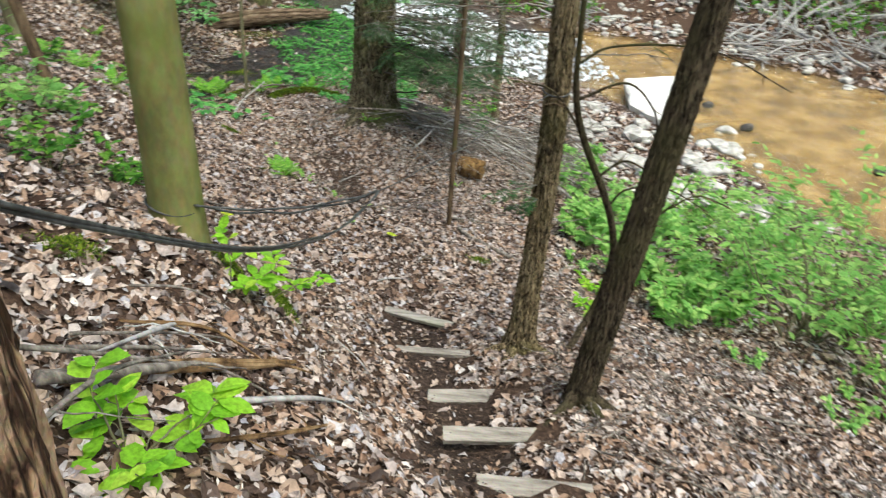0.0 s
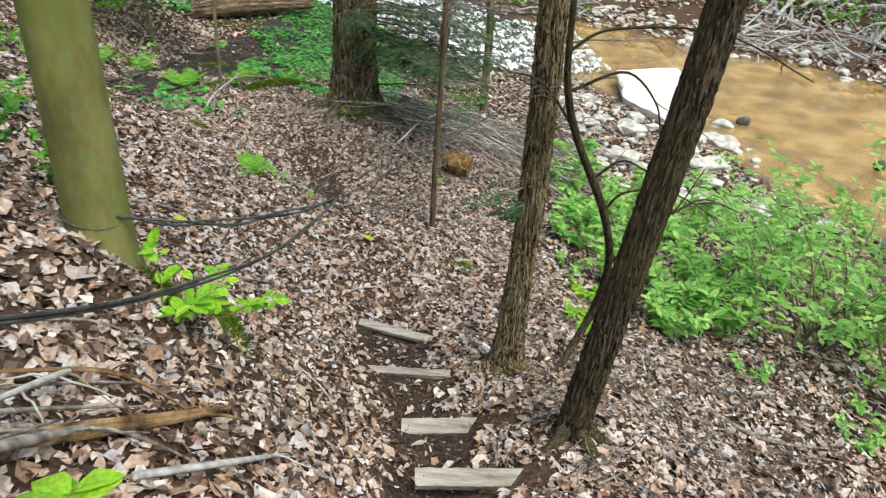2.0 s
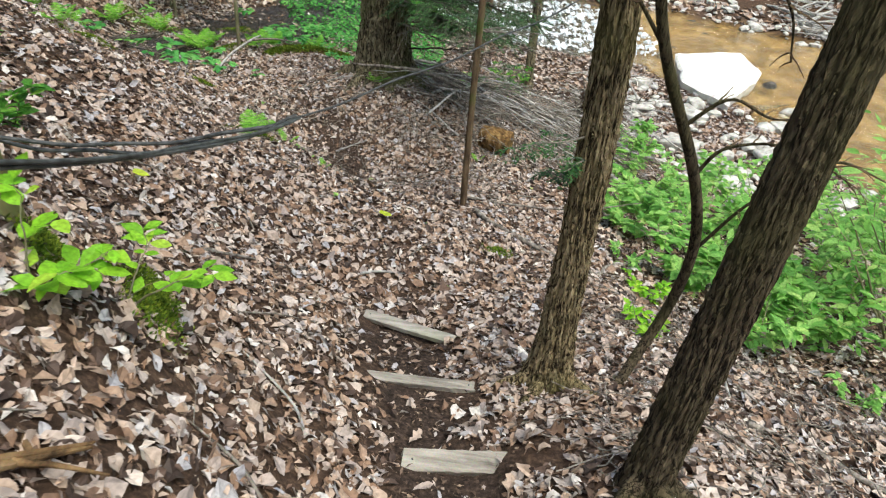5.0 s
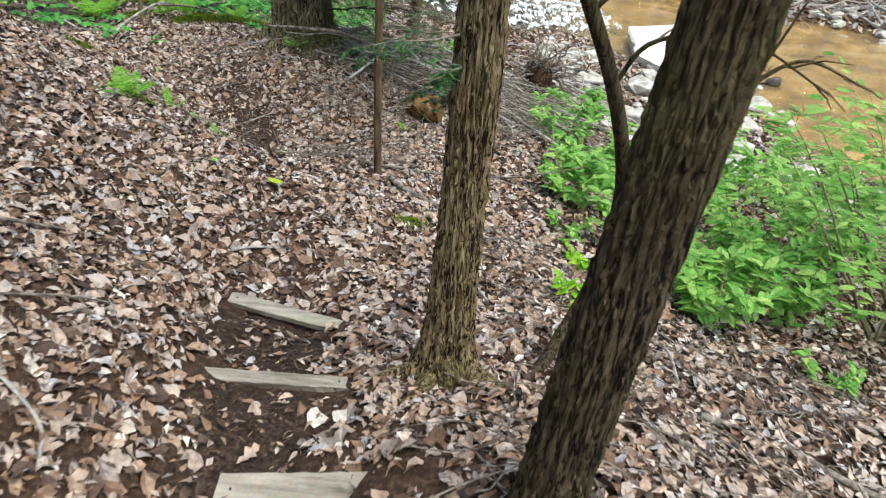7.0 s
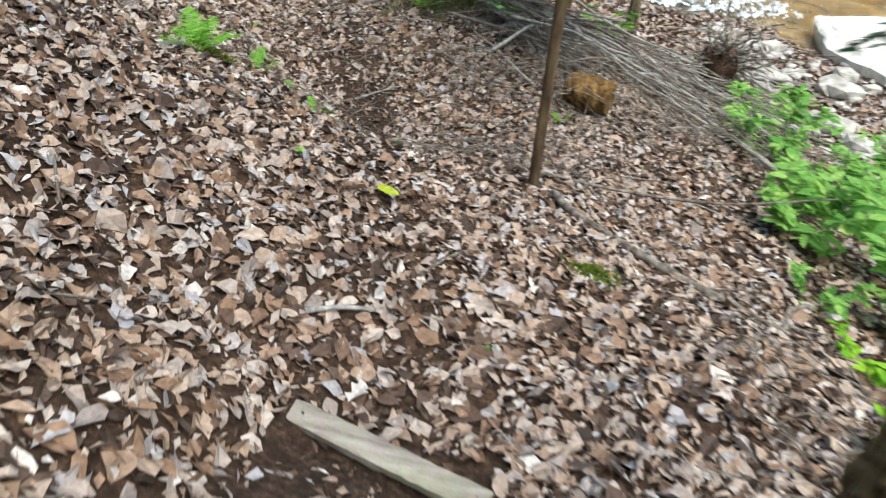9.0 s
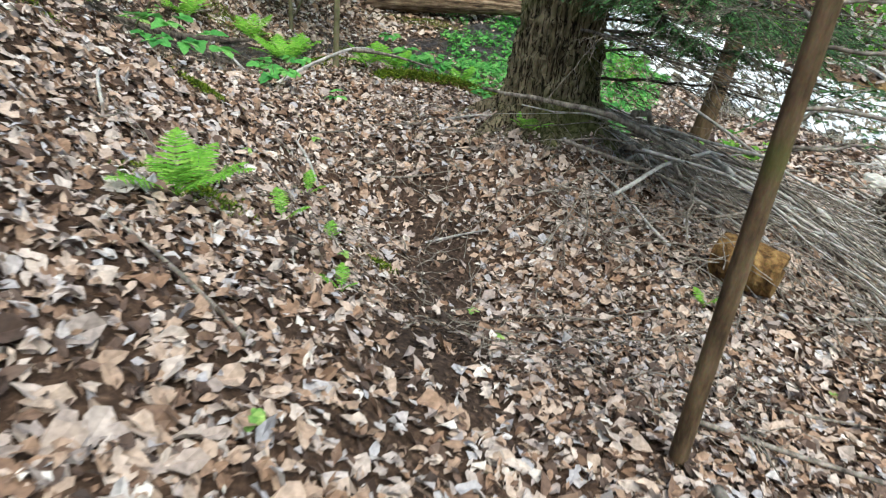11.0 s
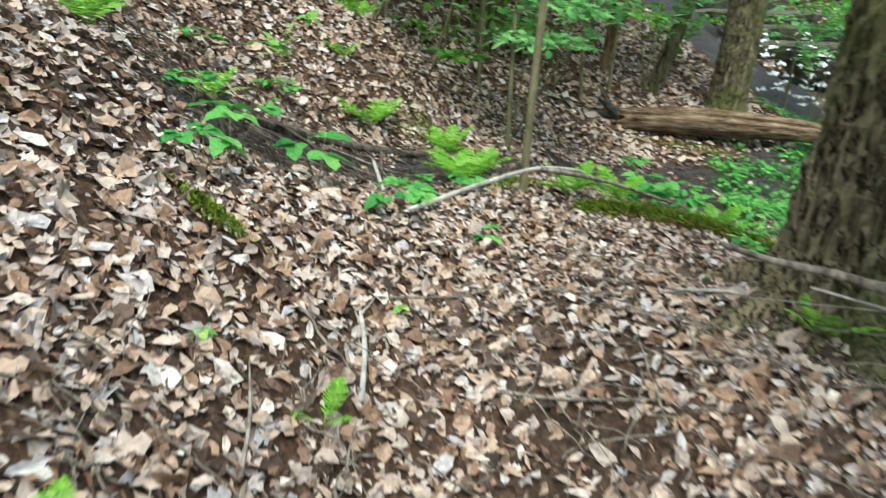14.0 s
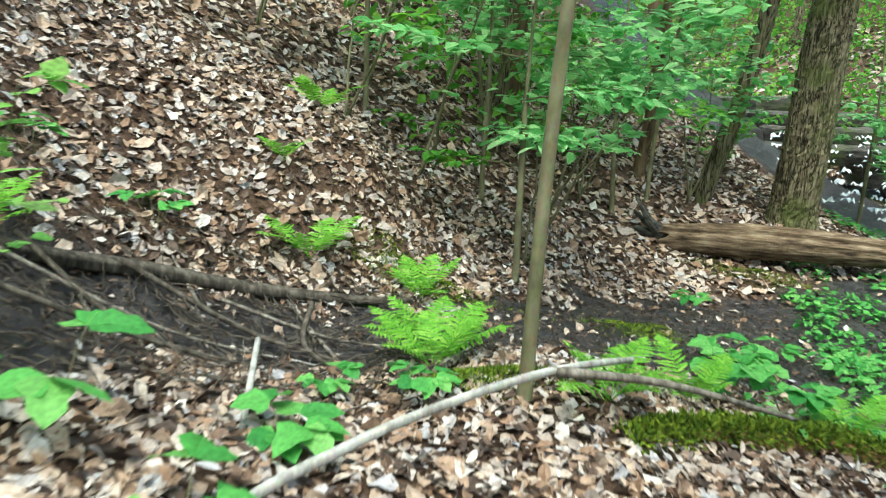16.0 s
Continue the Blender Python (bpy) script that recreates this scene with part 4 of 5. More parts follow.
def layered_tree(x, y, tall, limbs, reach, seed, leaf=0.14):
    """An understory tree whose level branches carry flat layers of broad leaves from near the ground up."""
    z = hz(x, y)
    ob = thing("understory_tree", (x, y, z), "small understory tree with flat layers of broad green leaves", "tree", "understory trees")
    g = np.random.default_rng(seed)
    line, h = trunk_line((x, y, z), (g.normal(0, 0.05), g.normal(0, 0.05)), tall, 0.08, seed, 2.0, 0.12)
    part("trunk", tube(line, [0.035, 0.028, 0.008], 9, 0.08, 0, True, seed), BARK_SAP, ob, smooth=True)
    for k in range(limbs):
        hh = g.uniform(0.75, min(tall * 0.95, 4.2))
        i = int(np.argmin(abs(h - hh)))
        a = k * 2.4 + g.uniform(-0.4, 0.4)
        ln = limb_line(line[i], (np.cos(a), np.sin(a), 0.12), reach * g.uniform(0.6, 1.1), -0.06, seed * 11 + k, 14, 0.12)
        br = part("branch", tube(ln, [0.010, 0.003], 6), BARK_SAP, ob, smooth=True)
        tw = twiggy(ln, 9, reach * 0.4, seed * 5 + k) + [ln[5:]]
        part("leaf_layer", foliage_on(tw, 8, leaf, seed + k, BROAD if k % 2 else OVAL, 0.62, 0.22, 0.12, 0.2), COOL if k % 4 else CANOPY, br, "flat layer of broad green leaves", origin=ob.location, kind="stuff")


for k, (x, y, t, n, r) in enumerate(((-6.35, 15.8, 4.0, 12, 1.5), (-7.7, 16.7, 5, 14, 1.8), (-7.7, 19.4, 5, 14, 1.9), (-8.9, 15.9, 5, 13, 1.7), (-9.6, 18.6, 6, 14, 2.0), (-7.7, 20.3, 6, 14, 2.0), (-5.9, 24.2, 5, 12, 2.0), (-10.6, 21.4, 6, 14, 2.2), (-2.9, 24.0, 5, 11, 2.0))):
    layered_tree(x, y, t, n, r, 410 + k)
# beech seedlings on the upper bank
shrub("beech_seedling", "bright lime-green beech seedling in the dry leaves", (-1.0, 1.58, hz(-1.0, 1.58)), 0.42, 1.0, 5, 0.115, LIME, 260, 3, 4, 0.64, (0.55, 0.1), group="beech seedlings", flat=0.16)
shrub("beech_seedling", "lime-green beech seedling spreading below the cable", (-1.3, 3.58, hz(-1.3, 3.58)), 0.40, 0.7, 3, 0.11, LIME, 262, 3, 4, 0.6, (0.5, 0.2), group="beech seedlings", flat=0.18)
shrub("beech_seedling", "small lime-green beech seedling with a few leaves", (-1.22, 3.97, hz(-1.22, 3.97)), 0.5, 0.8, 2, 0.095, LIME, 264, 3, 4, 0.58, (0.6, 0.3), group="beech seedlings", flat=0.2)
for k, (x, y, t) in enumerate(((-3.3, 5.2, 1.0), (-3.8, 5.6, 1.2), (-3.0, 5.9, 0.7), (-4.4, 6.5, 1.1), (-5.2, 8.2, 1.2), (-4.2, 7.2, 0.8), (-1.8, 20.2, 1.2),
                              (-8.8, 19.6, 1.8), (-7.9, 22.9, 1.4), (-9.8, 21.4, 1.8), (-11.4, 20.2, 1.8), (-0.4, 14.6, 0.7), (0.6, 16.0, 0.9))):
    shrub("understory_shrub", "thin leafy green shrub in the understory", (x, y, hz(x, y)), t * (0.8 if y < 9 else 1), 0.5, 3 if y < 9 else 4, 0.12, GREEN if k % 2 else CANOPY, 280 + k, 6 if y < 9 else 7, 6 if y < 9 else 8, 0.5, group="understory shrubs")


def frond(base, way, length, seed, droop=0.75):
    """One fern leaf: an arching midrib with tapering pairs of toothed leaflets."""
    g = np.random.default_rng(seed)
    n = 20
    t = np.linspace(0, 1, n)
    way = unit(np.array(way, float))
    ln = np.array(base) + way * (t * length)[:, None]
    ln[:, 2] -= droop * length * 0.45 * t**2
    tan = unit(np.gradient(ln, axis=0))
    side = unit(np.cross(tan, (0, 0, 1.0)))
    prof = np.clip(np.sin(np.clip((t - 0.12) / 0.88, 0, 1) ** 0.75 * 3.05), 0, 1) * length * 0.2 + 0.004
    pos, aim, nor, lng = [], [], [], []
    for sg in (1, -1):
        pos.append(ln[4:]), aim.append(unit(side[4:] * sg + tan[4:] * 0.35 + g.normal(0, 0.06, (n - 4, 3)))), nor.append(np.cross(side[4:], tan[4:]) + g.normal(0, 0.12, (n - 4, 3))), lng.append(prof[4:])
    pos, aim, nor, lng = map(np.concatenate, (pos, aim, nor, lng))
    toothed = leaf_shape([(0.1, 1.0), (0.22, 0.7), (0.34, 1.0), (0.46, 0.6), (0.58, 0.8), (0.7, 0.45), (0.82, 0.5)])
    return joined([tube(ln, [0.003, 0.001], 4), leaves(pos, aim, nor, lng, length * 0.034, toothed, 0.1, 0.15, 0, seed)])


def fern(x, y, fronds, size, seed, label="bright green fern with arching fronds", lift=0.0):
    z = hz(x, y)
    ob = thing("fern", (x, y, z), label, "fern", "ferns")
    g = np.random.default_rng(seed)
    for k in range(fronds):
        a = k * 6.283 / fronds + g.uniform(-0.3, 0.3)
        part("frond", frond((x, y, z), (np.cos(a), np.sin(a), g.uniform(0.8, 1.9)), size * 1.25 * g.uniform(0.7, 1.1), seed * 40 + k), FERN, ob)


FERNS = ((-4.78, 13.32, 10, 0.5), (-5.1, 13.62, 9, 0.46), (-3.93, 13.66, 9, 0.42), (-6.55, 13.7, 9, 0.5), (-6.0, 14.3, 7, 0.45), (-3.85, 14.3, 7, 0.42), (-7.3, 13.9, 5, 0.35), (-2.25, 8.55, 8, 0.34), (-2.4, 8.9, 7, 0.3), (-6.6, 11.0, 8, 0.5),
         (-6.0, 11.6, 7, 0.45), (-2.1, 9.15, 3, 0.24), (-2.12, 9.67, 3, 0.22), (-1.55, 12.1, 5, 0.3), (-5.9, 10.7, 7, 0.45), (-3.35, 15.4, 6, 0.4), (-1.6, 8.9, 3, 0.2), (-2.6, 10.2, 3, 0.22), (0.15, 10.75, 3, 0.2), (-8.3, 14.9, 8, 0.5), (-5.0, 9.8, 6, 0.4))
for k, (x, y, n, s) in enumerate(FERNS):
    fern(x, y, n, s, 500 + k)


def rosette(x, y, tall, leaf, n, seed, mat=SEEP, label="soft green broad-leaved plant in the wet seep"):
    """A low plant: leaf stalks from one root, each with a few broad toothed leaflets."""
    z = hz(x, y)
    ob = thing("broadleaf_plant", (x, y, z), label, "plant", "seep plants")
    g = np.random.default_rng(seed)
    stalks, pos, way, nor = [], [], [], []
    for k in range(n):
        a = k * 2.4 + g.uniform(-0.4, 0.4)
        ln = limb_line((x, y, z - 0.02), (np.cos(a) * 0.55, np.sin(a) * 0.55, 1), tall * g.uniform(0.75, 1.2), -0.12, seed * 9 + k, 8, 0.05)
        stalks.append(tube(ln, [0.003, 0.0018], 5))
        for q in (-1.1, 0, 1.1):
            b = a + q
            pos.append(ln[-1]), way.append((np.cos(b), np.sin(b), g.uniform(-0.2, 0.15))), nor.append((g.normal(0, 0.2), g.normal(0, 0.2), 1.0))
    part("stalk", joined(stalks), BARK_SAP, ob)
    part("foliage", leaves(np.array(pos), np.array(way), np.array(nor), leaf * g.uniform(0.75, 1.15, len(pos)), leaf * 0.72, BROAD, 0.15, 0.2, 0.1, seed), mat, ob, "broad toothed green leaves")


ROSETTES = ((-3.75, 11.55, 0.25, 0.13, 4), (-4.25, 12.15, 0.2, 0.15, 5), (-4.37, 11.45, 0.36, 0.17, 3), (-4.45, 10.9, 0.35, 0.15, 5), (-5.5, 11.2, 0.3, 0.14, 5), (-4.4, 12.9, 0.2, 0.11, 5), (-3.9, 14.9, 0.35, 0.16, 6), (-4.2, 15.6, 0.35, 0.16, 6), (-3.6, 15.0, 0.3, 0.15, 6),
            (-6.6, 12.6, 0.3, 0.13, 5), (-4.7, 12.6, 0.2, 0.1, 4), (-4.3, 16.6, 0.25, 0.14, 5), (-5.6, 17.8, 0.25, 0.14, 5), (-3.4, 12.0, 0.12, 0.08, 3), (-4.0, 10.5, 0.25, 0.12, 4), (-6.9, 12.0, 0.3, 0.13, 5))
for k, (x, y, t, s, n) in enumerate(ROSETTES):
    rosette(x, y, t, s, n, 620 + k)

# low green cover over the wet ground towards the stream, too fine to count
g = np.random.default_rng(44)
px, py = g.uniform(-6.4, -1.0, 14000), g.uniform(14.6, 24, 14000)
keep = (waves(px, py, 45, 1.5) + np.clip((px + 4.6) / 1.2, -1.2, 1.2) + np.clip((py - 18) / 4, -0.6, 0.8) > 0.25) & (near_line(px, py, STREAM)[0] > 2.8)
px, py = px[keep], py[keep]
pz = height(px, py) + g.uniform(0.02, 0.14, len(px))
a = g.uniform(0, 6.3, len(px))
single("ground_cover", leaves(np.stack([px, py, pz], -1), np.stack([np.cos(a), np.sin(a), g.normal(0, 0.3, len(px))], -1), np.stack([g.normal(0, 0.35, len(px)), g.normal(0, 0.35, len(px)), np.ones(len(px))], -1), g.uniform(0.05, 0.12, len(px)), g.uniform(0.04, 0.08, len(px)), OVAL, 0.15, 0.2, 0.1, 45),
       SEEP, "low cool-green plants covering the wet ground", "ground cover", "", "stuff")


# ---- logs, stump, sticks ----
def log_shape(line, radii, seed, sides=28, gouge=0.25):
    """A fallen log, split and worn hollow along one side, with ragged ends."""
    line = np.asarray(line, float)
    v, f = tube(line, radii, sides, 0.06, 0, True, seed)
    g = np.random.default_rng(seed)
    n = len(line)
    k = np.arange(n * sides) // sides
    # long grooves of the split face: the same round the whole length, fading in and out
    cut = 1 - gouge * np.abs(np.sin(np.arange(sides) * 1.9 + g.uniform(0, 6.3, sides) * 0.25)) * (0.5 + 0.5 * np.sin(np.arange(sides) * 6.283 / sides * 2))
    cut = cut[None] * (1 + 0.03 * np.cumsum(g.normal(0, 0.5, (n, sides)), 0) / n**0.5)
    c = np.repeat(line, sides, 0)
    v[: n * sides] = c + (v[: n * sides] - c) * cut.reshape(-1, 1)
    axis = unit(np.asarray(line[-1]) - np.asarray(line[0]))
    ends = (k == 0) * -1.0 + (k == n - 1) * 1.0
    v[: n * sides] += (ends * g.uniform(-0.2, 0.65, n * sides) * np.max(radii))[:, None] * axis
    return v, f


LOG = smooth_line([(-6.95, 19.6, -3.35), (-6.1, 20.2, -3.3), (-5.2, 20.9, -3.3), (-4.1, 21.7, -3.35)], 40)
fallen = thing("fallen_log", (-5.6, 20.6, -3.6), "split weathered fallen log lying across the wet ground", "log")
part("trunk", log_shape(LOG, [0.19, 0.24, 0.22, 0.15], 3), WOOD_LOG, fallen)
rootend = [limb_line((-7.0, 19.55, -3.3), w, l, 0.2, 800 + k, 10, 0.15) for k, (w, l) in enumerate((((-0.6, -0.4, 0.8), 0.55), ((-0.8, -0.1, 0.4), 0.45), ((-0.3, -0.7, 0.6), 0.5), ((-0.8, 0.3, 0.5), 0.4), ((-0.7, -0.5, 0.0), 0.4)))]
for r_ in rootend:
    part("root", tube(r_, [0.085, 0.02], 8, 0.25, 0, True, 4), ROCK_DARK, fallen, "black rotted root")

MOSSY = smooth_line([(x, y, hz(x, y) + q) for x, y, q in ((-3.72, 13.3, -0.02), (-3.62, 13.85, 0.0), (-3.45, 14.5, 0.03), (-3.25, 15.1, 0.06), (-2.7, 15.6, 0.05))], 40)
mossy = thing("mossy_log", tuple(MOSSY[20] - np.array((0, 0, 0.1))), "rotten log sunk in the ground and covered in yellow-green moss", "log")
part("trunk", log_shape(MOSSY, [0.04, 0.07, 0.085, 0.07], 5, 20), WOOD_ROT, mossy)


def moss_on(line, radius, count, seed, spread=1.0, up=0.7):
    g = np.random.default_rng(seed)
    i = g.integers(0, len(line), count)
    a = g.normal(np.pi / 2, 0.75, count)
    t = unit(np.gradient(line, axis=0))[i]
    s = unit(np.cross(t, (0, 0, 1.0)))
    d = s * np.cos(a)[:, None] + np.array((0, 0, 1.0)) * np.sin(a)[:, None]
    p = line[i] + d * radius * spread + g.normal(0, 0.015, (count, 3))
    return leaves(p, unit(d + g.normal(0, 0.6, (count, 3))), unit(g.normal(0, 1, (count, 3))), g.uniform(0.02, 0.05, count), 0.014, LITE, 0.1, 0.2, 0, seed)


part("moss", moss_on(MOSSY[3:], 0.078, 6500, 6), MOSS, mossy, "yellow-green moss cushion")


def moss_patch(x, y, rx, ry, turn, count, seed, label="bright green moss growing over the bank"):
    g = np.random.default_rng(seed)
    u, w = g.normal(0, 0.5, count), g.normal(0, 0.5, count)
    a = radians(turn)
    xx, yy = x + u * rx * np.cos(a) - w * ry * np.sin(a), y + u * rx * np.sin(a) + w * ry * np.cos(a)
    zz, nn = lie(xx, yy)
    zz = zz + 0.045 * np.exp(-(u**2 + w**2) * 2) + 0.02
    single("moss_patch", leaves(np.stack([xx, yy, zz], -1), unit(nn + g.normal(0, 0.9, (count, 3))), unit(g.normal(0, 1, (count, 3))), g.uniform(0.014, 0.034, count), 0.011, LITE, 0.1, 0.2, 0, seed), MOSS, label, "moss", "moss patches", "stuff")


for k, (x, y, rx, ry, tn, c) in enumerate(((-1.40, 3.83, 0.16, 0.07, -45, 1300), (-1.2, 4.15, 0.26, 0.10, -60, 2400), (-1.95, 3.05, 0.15, 0.1, 10, 700), (0.46, 7.5, 0.13, 0.1, 0, 500), (-3.5, 10.3, 0.16, 0.06, 30, 600), (-4.35, 13.3, 0.4, 0.15, 50, 1300),
                                           (-6.3, 14.5, 0.6, 0.35, 40, 2200), (-5.1, 15.9, 0.4, 0.3, 70, 1200), (-4.5, 9.5, 0.4, 0.2, 20, 1200), (-2.3, 8.7, 0.25, 0.15, 30, 700), (-1.9, 10.0, 0.12, 0.06, 20, 250), (-5.8, 19.9, 1.0, 0.25, 35, 1600))):
    moss_patch(x, y, rx, ry, tn, c, 900 + k)

# sawn round of rotten wood lying below the thin tree
st = thing("log_round", (0.40, 11.22, -3.62), "short sawn round of rotten orange-brown log on the leaves", "log")
rl = np.array([(0.18, 11.29, -3.46), (0.26, 11.26, -3.46), (0.38, 11.22, -3.46), (0.50, 11.18, -3.46), (0.60, 11.15, -3.47)])
part("bark", tube(smooth_line(rl, 16), [0.16, 0.175, 0.17, 0.155], 30, 0.05, 5, False, 8), WOOD_ROT, st)
for p, q in ((rl[0], -1), (rl[-1], 1)):
    t_ = unit(rl[-1] - rl[0]) * q
    part("cut_face", tube([p - t_ * 0.03, p, p + t_ * 0.006], [0.155, 0.15, 0.10], 26, 0.06, 0, True, 9), WOOD_ROT, st, "crumbling rotten end grain")

# the curved bleached branch across the path's end, with its prop and fork
WB = smooth_line([(-3.55, 11.35, -3.12), (-3.9, 11.73, -3.06), (-4.0, 12.2, -3.03), (-3.95, 12.6, -2.96), (-3.81, 13.04, -2.88), (-3.95, 13.9, -3.05), (-4.3, 14.6, -3.3)], 50)
wb = thing("bleached_branch", tuple(WB[0]), "curved bleached grey fallen branch beside the sapling", "branch")
part("limb", tube(WB, [0.014, 0.0175, 0.017, 0.016, 0.008], 14, 0.12, 0, True, 5), TWIG_GREY, wb, smooth=True)
part("side_branch", tube(smooth_line([(-3.88, 11.73, -3.1), (-4.4, 12.05, -3.08), (-4.99, 12.43, -2.98)], 16), [0.017, 0.015, 0.013], 10, 0.12, 0, True, 6), TWIG_GREY, wb, smooth=True)
part("side_branch", tube(smooth_line([(-3.82, 13.02, -2.88), (-3.6, 13.6, -3.0), (-3.3, 14.2, -3.2)], 16), [0.022, 0.01], 8, 0.12, 0, True, 7), TWIG, wb, smooth=True)

# long dark log along the far side of the seep
DL = smooth_line([(x, y, hz(x, y) + 0.05) for x, y in ((-5.65, 11.3), (-5.9, 11.8), (-6.12, 12.4), (-6.15, 13.0), (-6.02, 13.7), (-5.85, 14.1))], 40)
dl = thing("dark_log", tuple(DL[20]), "long dark half-buried pole lying along the seep", "log")
part("trunk", tube(DL, [0.034, 0.040, 0.034, 0.02], 14, 0.3, 0, True, 8), TWIG_DARK, dl, smooth=True)


def ground_stick(name, label, pts, r, mat, seed, lift=0.5, twigs=0, group="", cat="stick"):
    """A stick lying on the ground through a few spots of the plan."""
    ln = smooth_line([(x, y, hz(x, y) + (z[0] if z else 0) + r * lift + 0.012) for x, y, *z in pts], 22)
    ob = thing(name, tuple(ln[0]), label, cat, group)
    body = log_shape(ln, [r * 0.6, r, r * 0.8, r * 0.3], seed, 18, 0.6) if mat is WOOD_SPLIT else tube(ln, [r, r * 0.85, r * 0.35], 9, 0.15, 0, True, seed)
    part("limb", body, mat, ob, smooth=mat is not WOOD_SPLIT)
    for t in twiggy(ln, twigs, 0.45, seed + 9):
        part("twig", tube(t, [r * 0.35, r * 0.12], 5), mat, ob, smooth=True)


# crooked dark root-like branch below the thin tree
ground_stick("fallen_branch", "crooked dark fallen branch on the leaves", ((0.2, 8.5), (0.36, 8.25), (0.88, 7.88), (1.2, 7.66), (1.48, 7.58), (1.7, 8.05), (2.5, 8.8)), 0.028, TWIG, 1, 0.6, 3, "", "branch")
ground_stick("fallen_branch", "thin dead branch reaching over the leaves", ((0.02, 9.1, 0.02), (0.7, 9.2, 0.1), (1.42, 9.2, 0.22), (2.15, 9.2, 0.5)), 0.014, TWIG, 2, 1, 3, "", "branch")
ground_stick("fallen_branch", "dark dead branch lying across the lower slope", ((2.2, 5.3), (2.7, 5.2), (3.1, 4.95, 0.05), (4.0, 5.3)), 0.026, TWIG, 3, 0.6, 6, "", "branch")
ground_stick("fallen_branch", "dark dead branch lying across the lower slope", ((1.7, 4.0), (2.55, 4.4), (3.2, 4.9), (4.1, 5.2)), 0.016, TWIG, 4, 0.6, 5, "", "branch")
# tangle of dark wet branches in the seep beside the pole
for k, pts in enumerate((((-5.75, 11.55, 0.04), (-5.6, 12.2, 0.03), (-5.5, 12.8, 0.02)), ((-5.9, 11.7, 0.08), (-5.45, 12.05, 0.05), (-5.05, 12.5, 0.02)), ((-6.05, 12.2, 0.06), (-5.7, 12.75, 0.05), (-5.25, 13.1, 0.02)), ((-5.95, 12.7, 0.08), (-5.6, 13.2, 0.04), (-5.3, 13.55, 0.02)), ((-5.4, 11.45, 0.02), (-5.2, 11.9, 0.05), (-5.15, 12.4, 0.02)), ((-5.9, 13.3, 0.1), (-5.5, 13.0, 0.06), (-4.95, 12.95, 0.01)))):
    ground_stick("fallen_branch", "dark wet branch lying in the black seep", pts, 0.012 + 0.003 * (k % 3), TWIG_DARK if k % 3 else TWIG, 240 + k, 0.7, 4, "branches in the seep", "branch")
# debris on the upper bank beside the steps
ground_stick("rotten_branch", "split rotten orange-brown branch on the bank", ((-1.28, 1.92, 0.07), (-1.05, 2.3, 0.06), (-0.9, 2.65, 0.04), (-0.78, 2.98, 0.02)), 0.036, WOOD_SPLIT, 5, 0.4, 2, "", "branch")
ground_stick("rotten_branch", "grey-brown rotten branch beside the seedling", ((-1.35, 1.75, 0.08), (-1.15, 2.05, 0.1), (-0.98, 2.5, 0.05)), 0.028, TWIG, 6, 0.5, 3, "", "branch")
for k, pts in enumerate((((-1.5, 2.2, 0.08), (-1.2, 2.65, 0.08), (-0.95, 3.05, 0.02)), ((-1.45, 2.5, 0.05), (-1.15, 2.75, 0.08), (-0.85, 2.8, 0.02)), ((-1.3, 2.75, 0.03), (-1.25, 2.4, 0.16), (-1.3, 2.0, 0.12)), ((-1.6, 2.9, 0.03), (-1.35, 3.05, 0.1), (-1.1, 3.2, 0.02)), ((-0.9, 1.7, 0.02), (-0.6, 2.05, 0.05), (-0.45, 2.5, 0.01)), ((-0.85, 2.2, 0.02), (-0.6, 2.5, 0.06), (-0.5, 3.0, 0.01)))):
    ground_stick("stick", "dry brown stick in the leaves of the bank", pts, 0.008 + 0.004 * (k % 3), (TWIG, WOOD_SPLIT, TWIG_GREY)[k % 3], 280 + k, 0.8, 3, "dead sticks")
for k, pts in enumerate((((-1.45, 1.95, 0.1), (-1.2, 2.3, 0.1), (-1.0, 2.65, 0.03)), ((-1.5, 1.7, 0.16), (-1.25, 2.0, 0.14), (-0.95, 2.4, 0.05)), ((-1.2, 1.4, 0.05), (-1.1, 1.75, 0.22), (-1.0, 2.15, 0.25)), ((-1.3, 2.2, 0.03), (-1.0, 2.4, 0.03), (-0.7, 2.45)), ((-0.5, 1.5), (0.0, 1.75), (0.3, 1.8)))):
    ground_stick("stick", "thin pale dead stick on the bank", pts, 0.011, TWIG, 20 + k, 1, 2, "dead sticks")
g = np.random.default_rng(77)
SPOTS = ((-0.75, 4.2), (-0.9, 5.0), (-1.3, 5.6), (-0.45, 6.6), (-1.6, 6.4), (-0.2, 7.2), (-1.5, 10.9), (-1.2, 11.4), (-2.6, 9.9), (-2.9, 10.6), (-2.2, 11.2), (-2.5, 11.9), (-2.0, 12.2), (-3.0, 11.3), (0.9, 9.9), (1.4, 9.6), (-0.6, 10.3), (-1.8, 8.0), (-3.3, 9.2), (-0.6, 3.4), (1.5, 5.4), (2.2, 5.9), (1.9, 6.3), (2.7, 6.5), (3.3, 6.2), (-2.4, 6.0), (-3.1, 7.4), (1.6, 8.2), (-4.6, 13.3), (-4.9, 13.0), (-5.4, 12.9), (-5.8, 13.2), (-6.2, 12.6), (-5.1, 12.6), (-5.6, 11.9), (-4.4, 12.4))
